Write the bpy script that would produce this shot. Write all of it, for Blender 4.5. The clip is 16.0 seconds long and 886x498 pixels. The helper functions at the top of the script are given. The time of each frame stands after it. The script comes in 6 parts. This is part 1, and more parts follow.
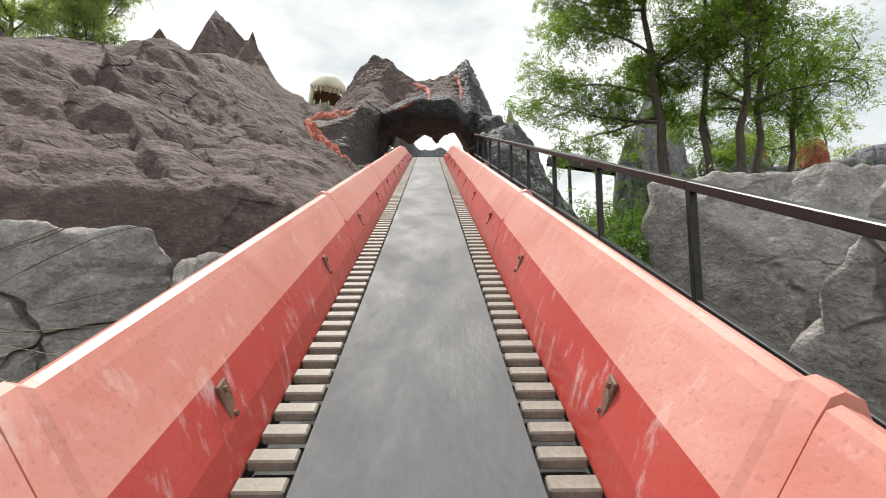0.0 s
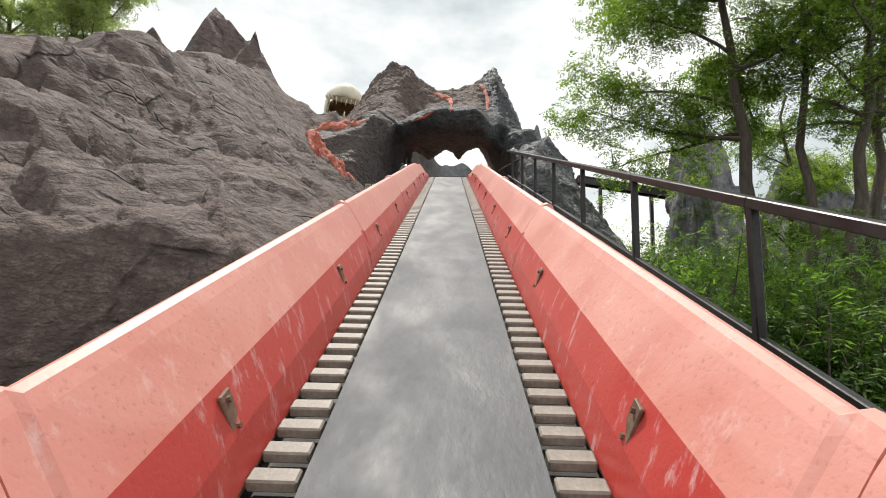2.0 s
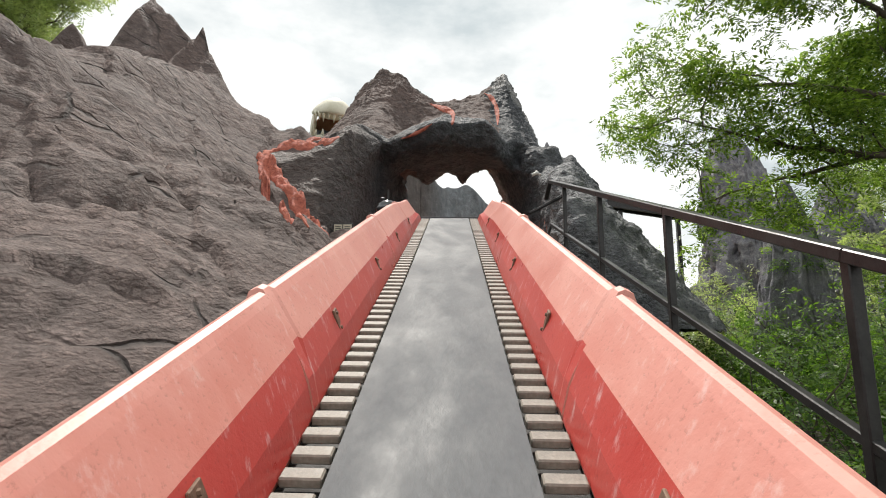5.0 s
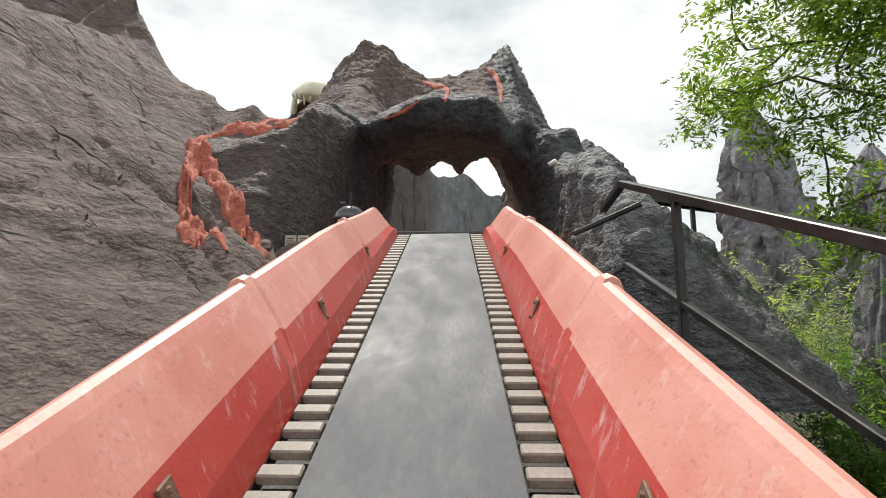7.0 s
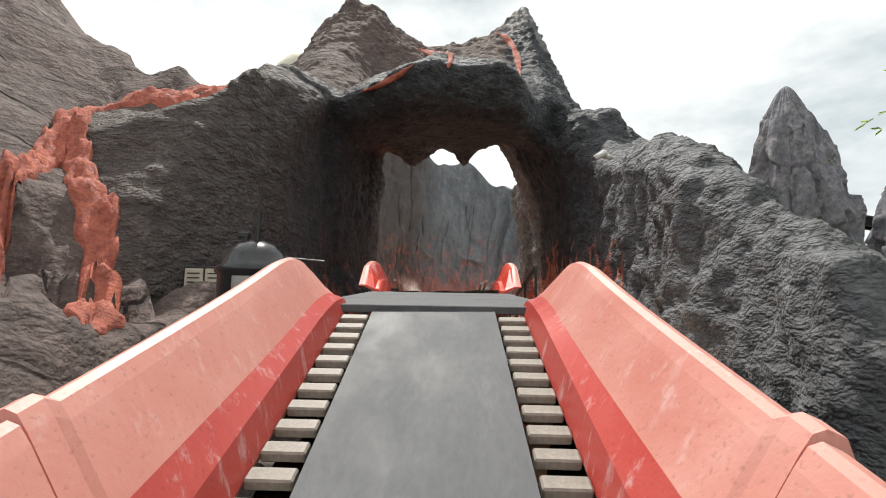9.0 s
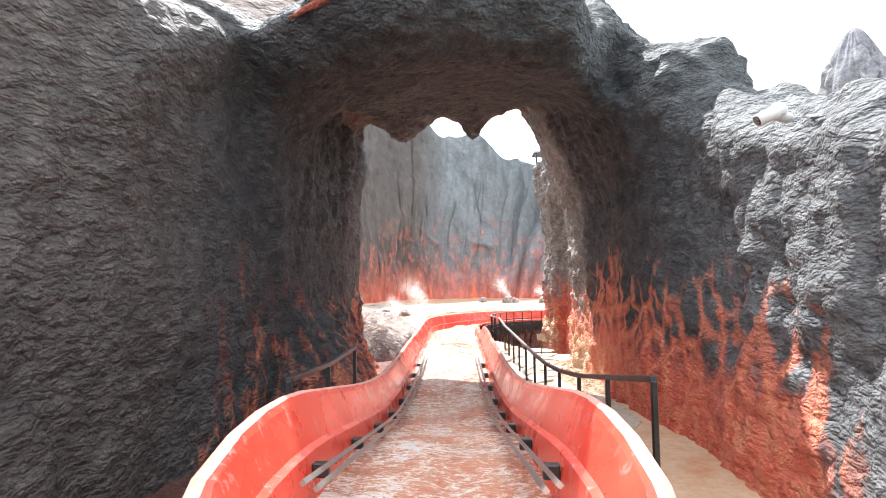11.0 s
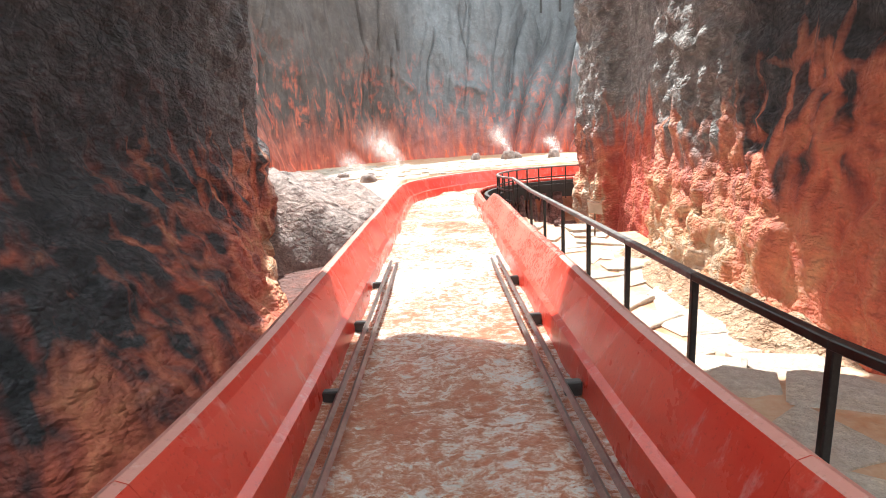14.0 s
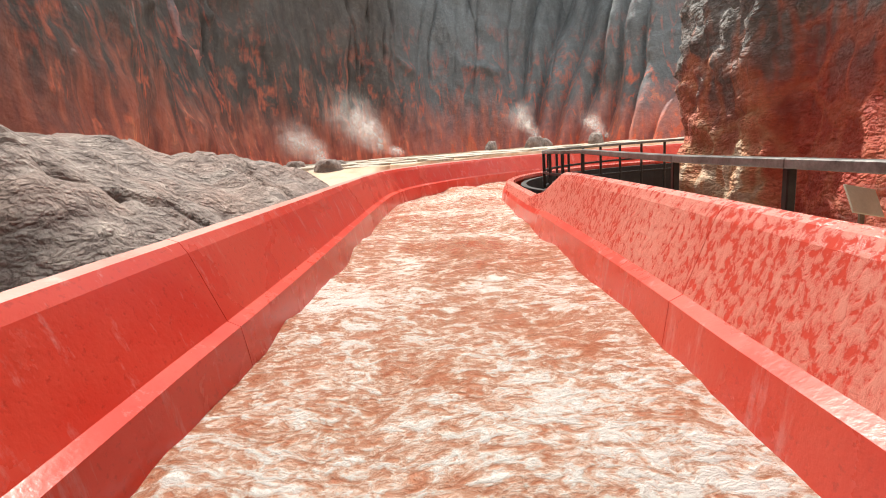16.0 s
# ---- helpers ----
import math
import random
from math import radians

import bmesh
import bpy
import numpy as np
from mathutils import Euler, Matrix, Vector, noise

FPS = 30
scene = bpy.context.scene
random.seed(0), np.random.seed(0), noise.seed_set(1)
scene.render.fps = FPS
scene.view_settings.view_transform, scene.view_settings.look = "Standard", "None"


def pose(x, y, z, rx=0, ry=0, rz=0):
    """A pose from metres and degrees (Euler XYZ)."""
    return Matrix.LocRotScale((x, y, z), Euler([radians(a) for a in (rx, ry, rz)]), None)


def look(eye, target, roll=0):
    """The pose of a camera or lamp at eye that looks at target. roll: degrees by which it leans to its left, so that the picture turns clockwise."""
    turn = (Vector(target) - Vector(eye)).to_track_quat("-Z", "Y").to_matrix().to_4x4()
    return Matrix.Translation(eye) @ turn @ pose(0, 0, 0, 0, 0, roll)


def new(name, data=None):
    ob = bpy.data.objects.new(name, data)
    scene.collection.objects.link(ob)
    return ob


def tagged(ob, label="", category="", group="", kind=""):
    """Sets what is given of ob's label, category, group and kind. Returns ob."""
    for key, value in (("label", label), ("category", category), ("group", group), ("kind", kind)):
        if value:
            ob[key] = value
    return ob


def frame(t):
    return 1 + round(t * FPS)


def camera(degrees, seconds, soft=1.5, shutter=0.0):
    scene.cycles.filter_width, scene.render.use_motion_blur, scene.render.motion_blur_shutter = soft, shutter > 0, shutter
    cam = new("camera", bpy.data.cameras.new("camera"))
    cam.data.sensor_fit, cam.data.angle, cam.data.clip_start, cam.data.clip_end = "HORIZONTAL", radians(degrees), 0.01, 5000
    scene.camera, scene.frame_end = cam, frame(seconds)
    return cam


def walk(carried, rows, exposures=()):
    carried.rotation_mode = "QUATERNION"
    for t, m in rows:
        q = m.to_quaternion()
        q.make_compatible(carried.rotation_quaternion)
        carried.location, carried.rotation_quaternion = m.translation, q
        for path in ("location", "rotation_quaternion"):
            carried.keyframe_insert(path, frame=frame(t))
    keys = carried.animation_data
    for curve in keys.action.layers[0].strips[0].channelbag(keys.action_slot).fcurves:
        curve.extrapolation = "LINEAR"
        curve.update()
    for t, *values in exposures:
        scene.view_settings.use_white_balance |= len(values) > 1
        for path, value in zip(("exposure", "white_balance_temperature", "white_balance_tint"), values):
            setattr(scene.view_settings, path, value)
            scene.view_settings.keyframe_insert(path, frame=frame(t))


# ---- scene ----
from mathutils.bvhtree import BVHTree

cam = camera(82.8, 16.0, 1.0)
METRES, EYE, TILT, LEAN, TURN = 36.0, 2.4, 6.0, 0.5, 0.0
ROWS = [
    (0.0, 0.0, 0.0, 0.0, 0.0, 0.0, -0.0),
    (0.5, -0.0003, 0.0238, 0.0055, 0.1, 1.01, -0.04),
    (1.0, -0.0011, 0.0512, 0.0117, 0.92, 1.59, -0.35),
    (1.5, -0.0023, 0.0803, 0.0186, 1.48, 1.12, -1.52),
    (2.0, -0.0027, 0.1087, 0.0252, 2.13, 1.58, -1.46),
    (2.5, -0.0045, 0.137, 0.032, 2.51, 2.21, -0.95),
    (3.0, -0.0048, 0.1648, 0.0392, 2.3, 2.7, -1.43),
    (3.5, -0.0056, 0.1927, 0.0461, 2.77, 3.43, -0.47),
    (4.0, -0.0062, 0.2208, 0.0538, 2.71, 3.73, -0.44),
    (6.5, -0.0075, 0.3519, 0.088, 2.44, 2.82, -1.43),
    (7.0, -0.0079, 0.3809, 0.0943, 2.33, 2.22, -0.24),
    (7.5, -0.0092, 0.4101, 0.1008, 1.94, 1.51, -0.91),
    (8.0, -0.0103, 0.4381, 0.1072, 1.94, 0.77, -1.25),
    (8.5, -0.0116, 0.4655, 0.1136, 2.17, 0.66, -1.3),
    (11.0, -0.015, 0.6361, 0.1487, 3.23, -2.56, 0.63),
    (11.5, -0.0175, 0.6666, 0.1495, 3.05, -6.63, 2.05),
    (12.0, -0.0199, 0.6986, 0.1456, 2.4, -10.29, 2.12),
    (12.5, -0.0206, 0.7312, 0.1407, 1.95, -12.17, 2.2),
    (13.0, -0.022, 0.7615, 0.1326, 1.21, -14.41, 2.17),
    (13.5, -0.0235, 0.7912, 0.1244, 0.92, -16.62, 2.56),
    (14.0, -0.0251, 0.8204, 0.115, 0.87, -18.07, 2.81),
    (14.5, -0.026, 0.8496, 0.1068, 0.81, -19.18, 2.6),
    (15.0, -0.0269, 0.8804, 0.0979, 0.79, -19.24, 2.87),
    (15.5, -0.0288, 0.9227, 0.0857, 0.88, -18.6, 3.4),
    (16.0, -0.029, 0.9728, 0.077, 1.44, -17.23, 3.82),
]
walk(cam, [(t, pose(0, 0, EYE, TILT, LEAN, TURN) @ pose(METRES * x, METRES * y, METRES * z, 90 + pitch, roll, yaw)) for t, x, y, z, yaw, pitch, roll in ROWS],
     [(0, 0.0, 6500, 10), (8.7, 0.0, 6500, 10), (11.0, 1.6, 6050, 10), (11.6, 2.0, 5900, 10), (12.2, 2.0, 5900, 10), (13.0, 1.6, 6050, 10), (14.0, 1.45, 6300, 10), (14.5, 1.3, 6450, 10), (15.2, 0.95, 6600, 10), (16, 0.5, 6700, 10)])

# ---- sky and sun ----
SUN_FROM = Vector((-0.27, 0.96, 1.66)).normalized()
world = bpy.data.worlds.new("sky")
scene.world = world
world.use_nodes = True
wn, wl = world.node_tree.nodes, world.node_tree.links
wn.clear()
w_sky = wn.new("ShaderNodeTexSky")
w_sky.sky_type, w_sky.sun_disc = 'NISHITA', False
w_sky.sun_elevation = math.asin(SUN_FROM.z)
w_sky.sun_rotation = math.atan2(SUN_FROM.x, SUN_FROM.y)
w_co = wn.new("ShaderNodeTexCoord")
w_map = wn.new("ShaderNodeMapping")
w_map.inputs["Scale"].default_value = (1.0, 1.0, 2.2)
w_noise = wn.new("ShaderNodeTexNoise")
w_noise.inputs["Scale"].default_value, w_noise.inputs["Detail"].default_value = 2.6, 8
w_noise.inputs["Roughness"].default_value = 0.55
w_ramp = wn.new("ShaderNodeValToRGB")
w_ramp.color_ramp.elements[0].position, w_ramp.color_ramp.elements[1].position = 0.36, 0.56
w_ramp.color_ramp.elements[0].color, w_ramp.color_ramp.elements[1].color = (6.6, 7.3, 7.5, 1), (11.5, 11.6, 11.4, 1)
w_cover = wn.new("ShaderNodeValToRGB")
w_cover.color_ramp.elements[0].position, w_cover.color_ramp.elements[1].position = 0.28, 0.42
w_noise2 = wn.new("ShaderNodeTexNoise")
w_noise2.inputs["Scale"].default_value, w_noise2.inputs["Detail"].default_value = 1.7, 6
w_mix = wn.new("ShaderNodeMix")
w_mix.data_type = 'RGBA'
w_bg = wn.new("ShaderNodeBackground")
w_bg.inputs["Strength"].default_value = 0.1
w_out = wn.new("ShaderNodeOutputWorld")
wl.new(w_co.outputs["Generated"], w_map.inputs["Vector"])
wl.new(w_map.outputs[0], w_noise.inputs["Vector"])
wl.new(w_map.outputs[0], w_noise2.inputs["Vector"])
wl.new(w_noise.outputs["Fac"], w_ramp.inputs[0])
wl.new(w_noise2.outputs["Fac"], w_cover.inputs[0])
wl.new(w_cover.outputs["Color"], w_mix.inputs["Factor"])
wl.new(w_sky.outputs[0], w_mix.inputs["A"])
wl.new(w_ramp.outputs["Color"], w_mix.inputs["B"])
wl.new(w_mix.outputs["Result"], w_bg.inputs["Color"])
wl.new(w_bg.outputs[0], w_out.inputs["Surface"])

sun_data = bpy.data.lights.new("sun", 'SUN')
sun_data.energy, sun_data.angle, sun_data.color = 4.1, radians(0.6), (1.0, 0.95, 0.87)
sun = new("sun", sun_data)
sun.matrix_world = look(SUN_FROM * 60, (0, 0, 0))


# ---- materials ----
def mat(name):
    m = bpy.data.materials.new(name)
    m.use_nodes = True
    nt = m.node_tree
    return m, nt, nt.nodes["Principled BSDF"]


def node(nt, kind, **inputs):
    n = nt.nodes.new(kind)
    for key, value in inputs.items():
        n.inputs[key.replace("_", " ")].default_value = value
    return n


def coords(nt, scale=(1, 1, 1)):
    c = nt.nodes.new("ShaderNodeTexCoord")
    m = nt.nodes.new("ShaderNodeMapping")
    m.inputs["Scale"].default_value = scale
    nt.links.new(c.outputs["Object"], m.inputs["Vector"])
    return m.outputs[0]


def noise_fac(nt, vec, scale, detail=6.0, rough=0.6, distort=0.0):
    n = node(nt, "ShaderNodeTexNoise", Scale=scale, Detail=detail, Roughness=rough, Distortion=distort)
    nt.links.new(vec, n.inputs["Vector"])
    return n.outputs["Fac"]


def ramp(nt, fac, stops):
    r = nt.nodes.new("ShaderNodeValToRGB")
    els = r.color_ramp.elements
    while len(els) < len(stops):
        els.new(0.5)
    for el, (p, c) in zip(els, stops):
        el.position = p
        el.color = (c, c, c, 1) if isinstance(c, (int, float)) else (*c, 1)
    nt.links.new(fac, r.inputs[0])
    return r.outputs["Color"]


def mixc(nt, fac, a, b, kind='MIX'):
    m = nt.nodes.new("ShaderNodeMix")
    m.data_type, m.blend_type = 'RGBA', kind
    for sock, v in ((m.inputs["Factor"], fac), (m.inputs["A"], a), (m.inputs["B"], b)):
        if isinstance(v, (int, float)):
            sock.default_value = v
        elif isinstance(v, tuple):
            sock.default_value = (*v, 1)
        else:
            nt.links.new(v, sock)
    return m.outputs["Result"]


def maths(nt, op, a, b=0.0):
    m = nt.nodes.new("ShaderNodeMath")
    m.operation = op
    for sock, v in zip(m.inputs, (a, b)):
        if isinstance(v, (int, float)):
            sock.default_value = v
        else:
            nt.links.new(v, sock)
    return m.outputs[0]


def bump(nt, bsdf, height, strength, distance):
    b = node(nt, "ShaderNodeBump", Strength=strength, Distance=distance)
    nt.links.new(height, b.inputs["Height"])
    nt.links.new(b.outputs[0], bsdf.inputs["Normal"])


def height_of(nt):
    c = nt.nodes.new("ShaderNodeTexCoord")
    s = nt.nodes.new("ShaderNodeSeparateXYZ")
    nt.links.new(c.outputs["Object"], s.inputs[0])
    return s.outputs["Z"]


def rock(name, dark, light, tint, grain=1.0, rough=0.85, lava=None, depth=0.05, streak=False, pebble=0.6, flake=1.0, mottle=0.4, band=None, flames=1.0, patchy=1.5, net=1.0, soft=0.60, warm=None, veins=0.75, cracks=0.0):
    """Painted sprayed-concrete rock. lava: (low, high) heights between which orange paint runs out in tongues."""
    m, nt, p = mat(name)
    v = coords(nt, (1, 1, 0.35) if streak else (1, 1, 1))
    big = noise_fac(nt, v, 0.55 * grain, 5, 0.6, 0.4)
    mid = noise_fac(nt, v, 3.2 * grain, 6, 0.6, 0.2)
    v1 = coords(nt)
    vf = coords(nt, (1, 1, flake))
    fine = noise_fac(nt, v1, 26 * grain, 6, 0.7)
    col = ramp(nt, mid, [(0.34, dark), (0.66, light)])
    col = mixc(nt, ramp(nt, big, [(0.42, 0.0), (0.66, 0.75)]), col, tint)
    huge = noise_fac(nt, v1, 0.23, 4, 0.6, 0.3)
    col = mixc(nt, ramp(nt, huge, [(0.36, 0.45), (0.55, 0.0)]), col, dark)
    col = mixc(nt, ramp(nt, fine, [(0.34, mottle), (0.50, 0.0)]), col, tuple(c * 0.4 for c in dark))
    col = mixc(nt, ramp(nt, fine, [(0.56, 0.0), (0.74, mottle)]), col, tuple(min(1.0, c * 1.4) for c in light))
    hgt = maths(nt, 'ADD', maths(nt, 'MULTIPLY', mid, 0.8), maths(nt, 'MULTIPLY', fine, 0.22))
    if streak:
        run = noise_fac(nt, coords(nt, (1.9, 1.9, 0.22)), 1.3, 7, 0.7, 0.8)
        col = mixc(nt, ramp(nt, run, [(0.34, 0.28), (0.46, 0.0)]), col, tuple(c * 0.55 for c in dark))
        col = mixc(nt, ramp(nt, run, [(0.55, 0.0), (0.70, 0.2)]), col, tuple(min(1.0, c * 1.25) for c in light))
    # pebbles; the shade in the gaps between them is darkened into the colour
    crev_shade = None
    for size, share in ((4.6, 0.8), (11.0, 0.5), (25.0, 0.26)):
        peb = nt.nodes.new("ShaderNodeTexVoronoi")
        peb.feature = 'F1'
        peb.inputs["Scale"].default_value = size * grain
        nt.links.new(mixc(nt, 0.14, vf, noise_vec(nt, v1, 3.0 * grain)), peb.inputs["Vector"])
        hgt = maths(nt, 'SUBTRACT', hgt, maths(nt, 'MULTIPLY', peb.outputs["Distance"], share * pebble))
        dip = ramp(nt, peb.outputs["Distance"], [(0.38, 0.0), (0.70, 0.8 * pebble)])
        crev_shade = dip if crev_shade is None else maths(nt, 'MAXIMUM', crev_shade, dip)
    col = mixc(nt, crev_shade, col, tuple(c * 0.35 for c in dark))
    if cracks:
        cr = nt.nodes.new("ShaderNodeTexVoronoi")
        cr.feature = 'DISTANCE_TO_EDGE'
        cr.inputs["Scale"].default_value = cracks
        turn = nt.nodes.new("ShaderNodeMapping")
        turn.inputs["Rotation"].default_value = (0.5, 0.3, 0.65)
        turn.inputs["Scale"].default_value = (0.55, 1.5, 1.2)
        nt.links.new(mixc(nt, 0.30, v1, noise_vec(nt, v1, 1.4)), turn.inputs["Vector"])
        nt.links.new(turn.outputs[0], cr.inputs["Vector"])
        gap = ramp(nt, cr.outputs["Distance"], [(0.0, 1.0), (0.012, 0.8), (0.035, 0.0)])
        gap = maths(nt, 'MULTIPLY', gap, ramp(nt, noise_fac(nt, v1, 0.5, 4, 0.6), [(0.46, 0.0), (0.58, 1.0)]))
        col = mixc(nt, maths(nt, 'MULTIPLY', gap, 0.85), col, tuple(c * 0.25 for c in dark))
        hgt = maths(nt, 'SUBTRACT', hgt, gap)
    if warm:
        # browner paint where x is low, lift side; on the crater also painted shade
        c = nt.nodes.new("ShaderNodeTexCoord")
        sw = nt.nodes.new("ShaderNodeSeparateXYZ")
        nt.links.new(c.outputs["Object"], sw.inputs[0])
        east = maths(nt, 'ADD', sw.outputs["X"], maths(nt, 'MULTIPLY', maths(nt, 'SUBTRACT', big, 0.5), 1.2))
        if band:
            east = maths(nt, 'MAXIMUM', east, maths(nt, 'SUBTRACT', sw.outputs["Y"], 31.3))
        share = ramp(nt, maths(nt, 'MULTIPLY', maths(nt, 'ADD', east, 4.6), 0.4), [(0.0, 1.0), (1.0, 0.0)])
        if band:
            # greyer and paler outside the pass, where sun is put into the colour
            sun_pale = ramp(nt, maths(nt, 'MULTIPLY', maths(nt, 'SUBTRACT', sw.outputs["Y"], 28.0), 0.3), [(0.0, 1.0), (1.0, 0.0)])
            sun_pale = maths(nt, 'MAXIMUM', sun_pale, ramp(nt, maths(nt, 'MULTIPLY', sw.outputs["Y"], 0.02), [(0.690, 0.0), (0.704, 1.0)]))
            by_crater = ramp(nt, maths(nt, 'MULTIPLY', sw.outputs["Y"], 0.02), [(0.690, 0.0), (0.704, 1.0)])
            sun_pale = maths(nt, 'MULTIPLY', sun_pale, ramp(nt, maths(nt, 'MULTIPLY', sw.outputs["X"], 0.5), [(0.3, 0.25), (0.8, 1.0)]))
            pale = mixc(nt, maths(nt, 'MULTIPLY', crev_shade, 0.7), ramp(nt, mid, [(0.34, (0.105, 0.108, 0.115)), (0.66, (0.27, 0.275, 0.285))]), (0.035, 0.035, 0.038))
            pale = mixc(nt, by_crater, pale, mixc(nt, maths(nt, 'MULTIPLY', crev_shade, 0.8), ramp(nt, mid, [(0.34, (0.24, 0.235, 0.23)), (0.66, (0.50, 0.485, 0.465))]), (0.06, 0.055, 0.052)))
            col = mixc(nt, sun_pale, col, mixc(nt, ramp(nt, fine, [(0.60, 0.0), (0.72, 0.5)]), pale, (0.20, 0.27, 0.34)))
        wcol = ramp(nt, mid, [(0.34, warm[0]), (0.66, warm[1])])
        wcol = mixc(nt, ramp(nt, big, [(0.42, 0.0), (0.66, 0.75)]), wcol, warm[2])
        wcol = mixc(nt, crev_shade, wcol, tuple(c * 0.45 for c in warm[0]))
        col = mixc(nt, share, col, wcol)
    if lava:
        low, high = lava
        z = height_of(nt)
        fade = maths(nt, 'DIVIDE', maths(nt, 'SUBTRACT', z, low), high - low)
        warp = mixc(nt, 0.10, v1, noise_vec(nt, v1, 1.3))
        wm = nt.nodes.new("ShaderNodeMapping")
        wm.inputs["Scale"].default_value = (1.0, 1.0, 0.10)
        nt.links.new(warp, wm.inputs["Vector"])
        tong = ramp(nt, noise_fac(nt, wm.outputs[0], 3.4, 2, 0.5, 0.3), [(0.46, 0.0), (0.64, 1.0)])
        lick = ramp(nt, noise_fac(nt, wm.outputs[0], 7.5, 3, 0.6, 0.5), [(0.44, 0.0), (0.68, 1.0)])
        region = maths(nt, 'SUBTRACT', noise_fac(nt, coords(nt, (1, 1, 0.3)), 0.45, 4, 0.6), 0.5)
        level = maths(nt, 'SUBTRACT', 0.95, maths(nt, 'MULTIPLY', fade, 1.85))
        level = maths(nt, 'ADD', level, maths(nt, 'ADD', maths(nt, 'MULTIPLY', tong, 0.50 * flames), maths(nt, 'MULTIPLY', lick, 0.24 * flames)))
        level = maths(nt, 'ADD', level, maths(nt, 'MULTIPLY', region, patchy))
        level = maths(nt, 'ADD', level, maths(nt, 'MULTIPLY', maths(nt, 'SUBTRACT', mid, 0.5), 0.7))
        side = None
        if band:
            c = nt.nodes.new("ShaderNodeTexCoord")
            sx = nt.nodes.new("ShaderNodeSeparateXYZ")
            nt.links.new(c.outputs["Object"], sx.inputs[0])
            off = maths(nt, 'MAXIMUM', maths(nt, 'SUBTRACT', sx.outputs["X"], band[0]), maths(nt, 'MULTIPLY', maths(nt, 'SUBTRACT', band[1], sx.outputs["Y"]), 0.6))
            off = maths(nt, 'MULTIPLY', maths(nt, 'MAXIMUM', off, 0.0), 2.0)
            # thinner paint on the side where x is low
            side = ramp(nt, maths(nt, 'ADD', maths(nt, 'MULTIPLY', sx.outputs["X"], 0.5), 0.5), [(0.2, 1.0), (0.9, 0.0)])
            level = maths(nt, 'SUBTRACT', maths(nt, 'SUBTRACT', level, off), maths(nt, 'MULTIPLY', side, 0.58))
            level = maths(nt, 'ADD', level, maths(nt, 'MULTIPLY', side, ramp(nt, maths(nt, 'MULTIPLY', sx.outputs["Y"], 0.02), [(0.62, 0.0), (0.67, 0.34)])))
            # none on the outer face
            level = maths(nt, 'SUBTRACT', level, maths(nt, 'MULTIPLY', side, ramp(nt, maths(nt, 'MULTIPLY', sx.outputs["Y"], 0.02), [(0.555, 0.8), (0.59, 0.0)])))
            # thickest towards the crater on the other side
            thick = ramp(nt, maths(nt, 'MULTIPLY', maths(nt, 'SUBTRACT', sx.outputs["Y"], 29.0), 0.11), [(0.0, 0.0), (0.4, 0.34), (0.60, 0.30), (0.72, 0.0)])
            panel = maths(nt, 'MULTIPLY', ramp(nt, maths(nt, 'MULTIPLY', sx.outputs["X"], 0.2), [(0.462, 0.0), (0.482, 1.0)]), maths(nt, 'MULTIPLY', ramp(nt, maths(nt, 'MULTIPLY', sx.outputs["Y"], 0.02), [(0.752, 0.0), (0.757, 1.0)]), ramp(nt, maths(nt, 'MULTIPLY', sx.outputs["Y"], 0.02), [(0.810, 1.0), (0.818, 0.0)])))
            level = maths(nt, 'ADD', level, maths(nt, 'MULTIPLY', thick, maths(nt, 'SUBTRACT', 1.0, side)))
            # the pillars by the crater: grey above, a plain orange edge below, higher on the panel between them
            end = ramp(nt, maths(nt, 'MULTIPLY', sx.outputs["Y"], 0.02), [(0.688, 0.0), (0.704, 1.0)])
            edge = maths(nt, 'ADD', maths(nt, 'ADD', 0.40, maths(nt, 'MULTIPLY', panel, 0.12)), maths(nt, 'ADD', maths(nt, 'MULTIPLY', maths(nt, 'SUBTRACT', tong, 0.5), 0.20), maths(nt, 'MULTIPLY', region, 0.3)))
            clean = maths(nt, 'ADD', 0.62, maths(nt, 'MULTIPLY', maths(nt, 'SUBTRACT', edge, fade), 2.4))
            level = maths(nt, 'ADD', level, maths(nt, 'MULTIPLY', maths(nt, 'MULTIPLY', end, maths(nt, 'SUBTRACT', 1.0, side)), maths(nt, 'SUBTRACT', clean, level)))
        # a net of cracks: cells keep their grey high up, the seams between carry paint
        spot = nt.nodes.new("ShaderNodeTexVoronoi")
        spot.feature = 'DISTANCE_TO_EDGE'
        spot.inputs["Scale"].default_value = 3.0
        nt.links.new(mixc(nt, 0.22, coords(nt, (1, 1, 0.62)), noise_vec(nt, v1, 2.0)), spot.inputs["Vector"])
        seam = ramp(nt, spot.outputs["Distance"], [(0.0, 1.0), (0.05, 0.75), (0.16, 0.0)])
        hole = maths(nt, 'MULTIPLY', ramp(nt, spot.outputs["Distance"], [(0.08, 0.0), (0.26, 1.0)]), ramp(nt, fade, [(0.22, 0.0), (0.55, 0.8)]))
        if side is not None:
            hole = maths(nt, 'MULTIPLY', hole, maths(nt, 'SUBTRACT', 1.0, maths(nt, 'MULTIPLY', end, 0.85)))
        level = maths(nt, 'SUBTRACT', level, maths(nt, 'MULTIPLY', hole, 0.9 * net))
        level = maths(nt, 'ADD', level, maths(nt, 'MULTIPLY', maths(nt, 'MULTIPLY', seam, ramp(nt, fade, [(0.55, 1.0), (0.85, 0.0)])), 0.30 * net))
        # thin wavering runs that climb high
        vm = nt.nodes.new("ShaderNodeMapping")
        vm.inputs["Scale"].default_value = (1.0, 1.0, 0.26)
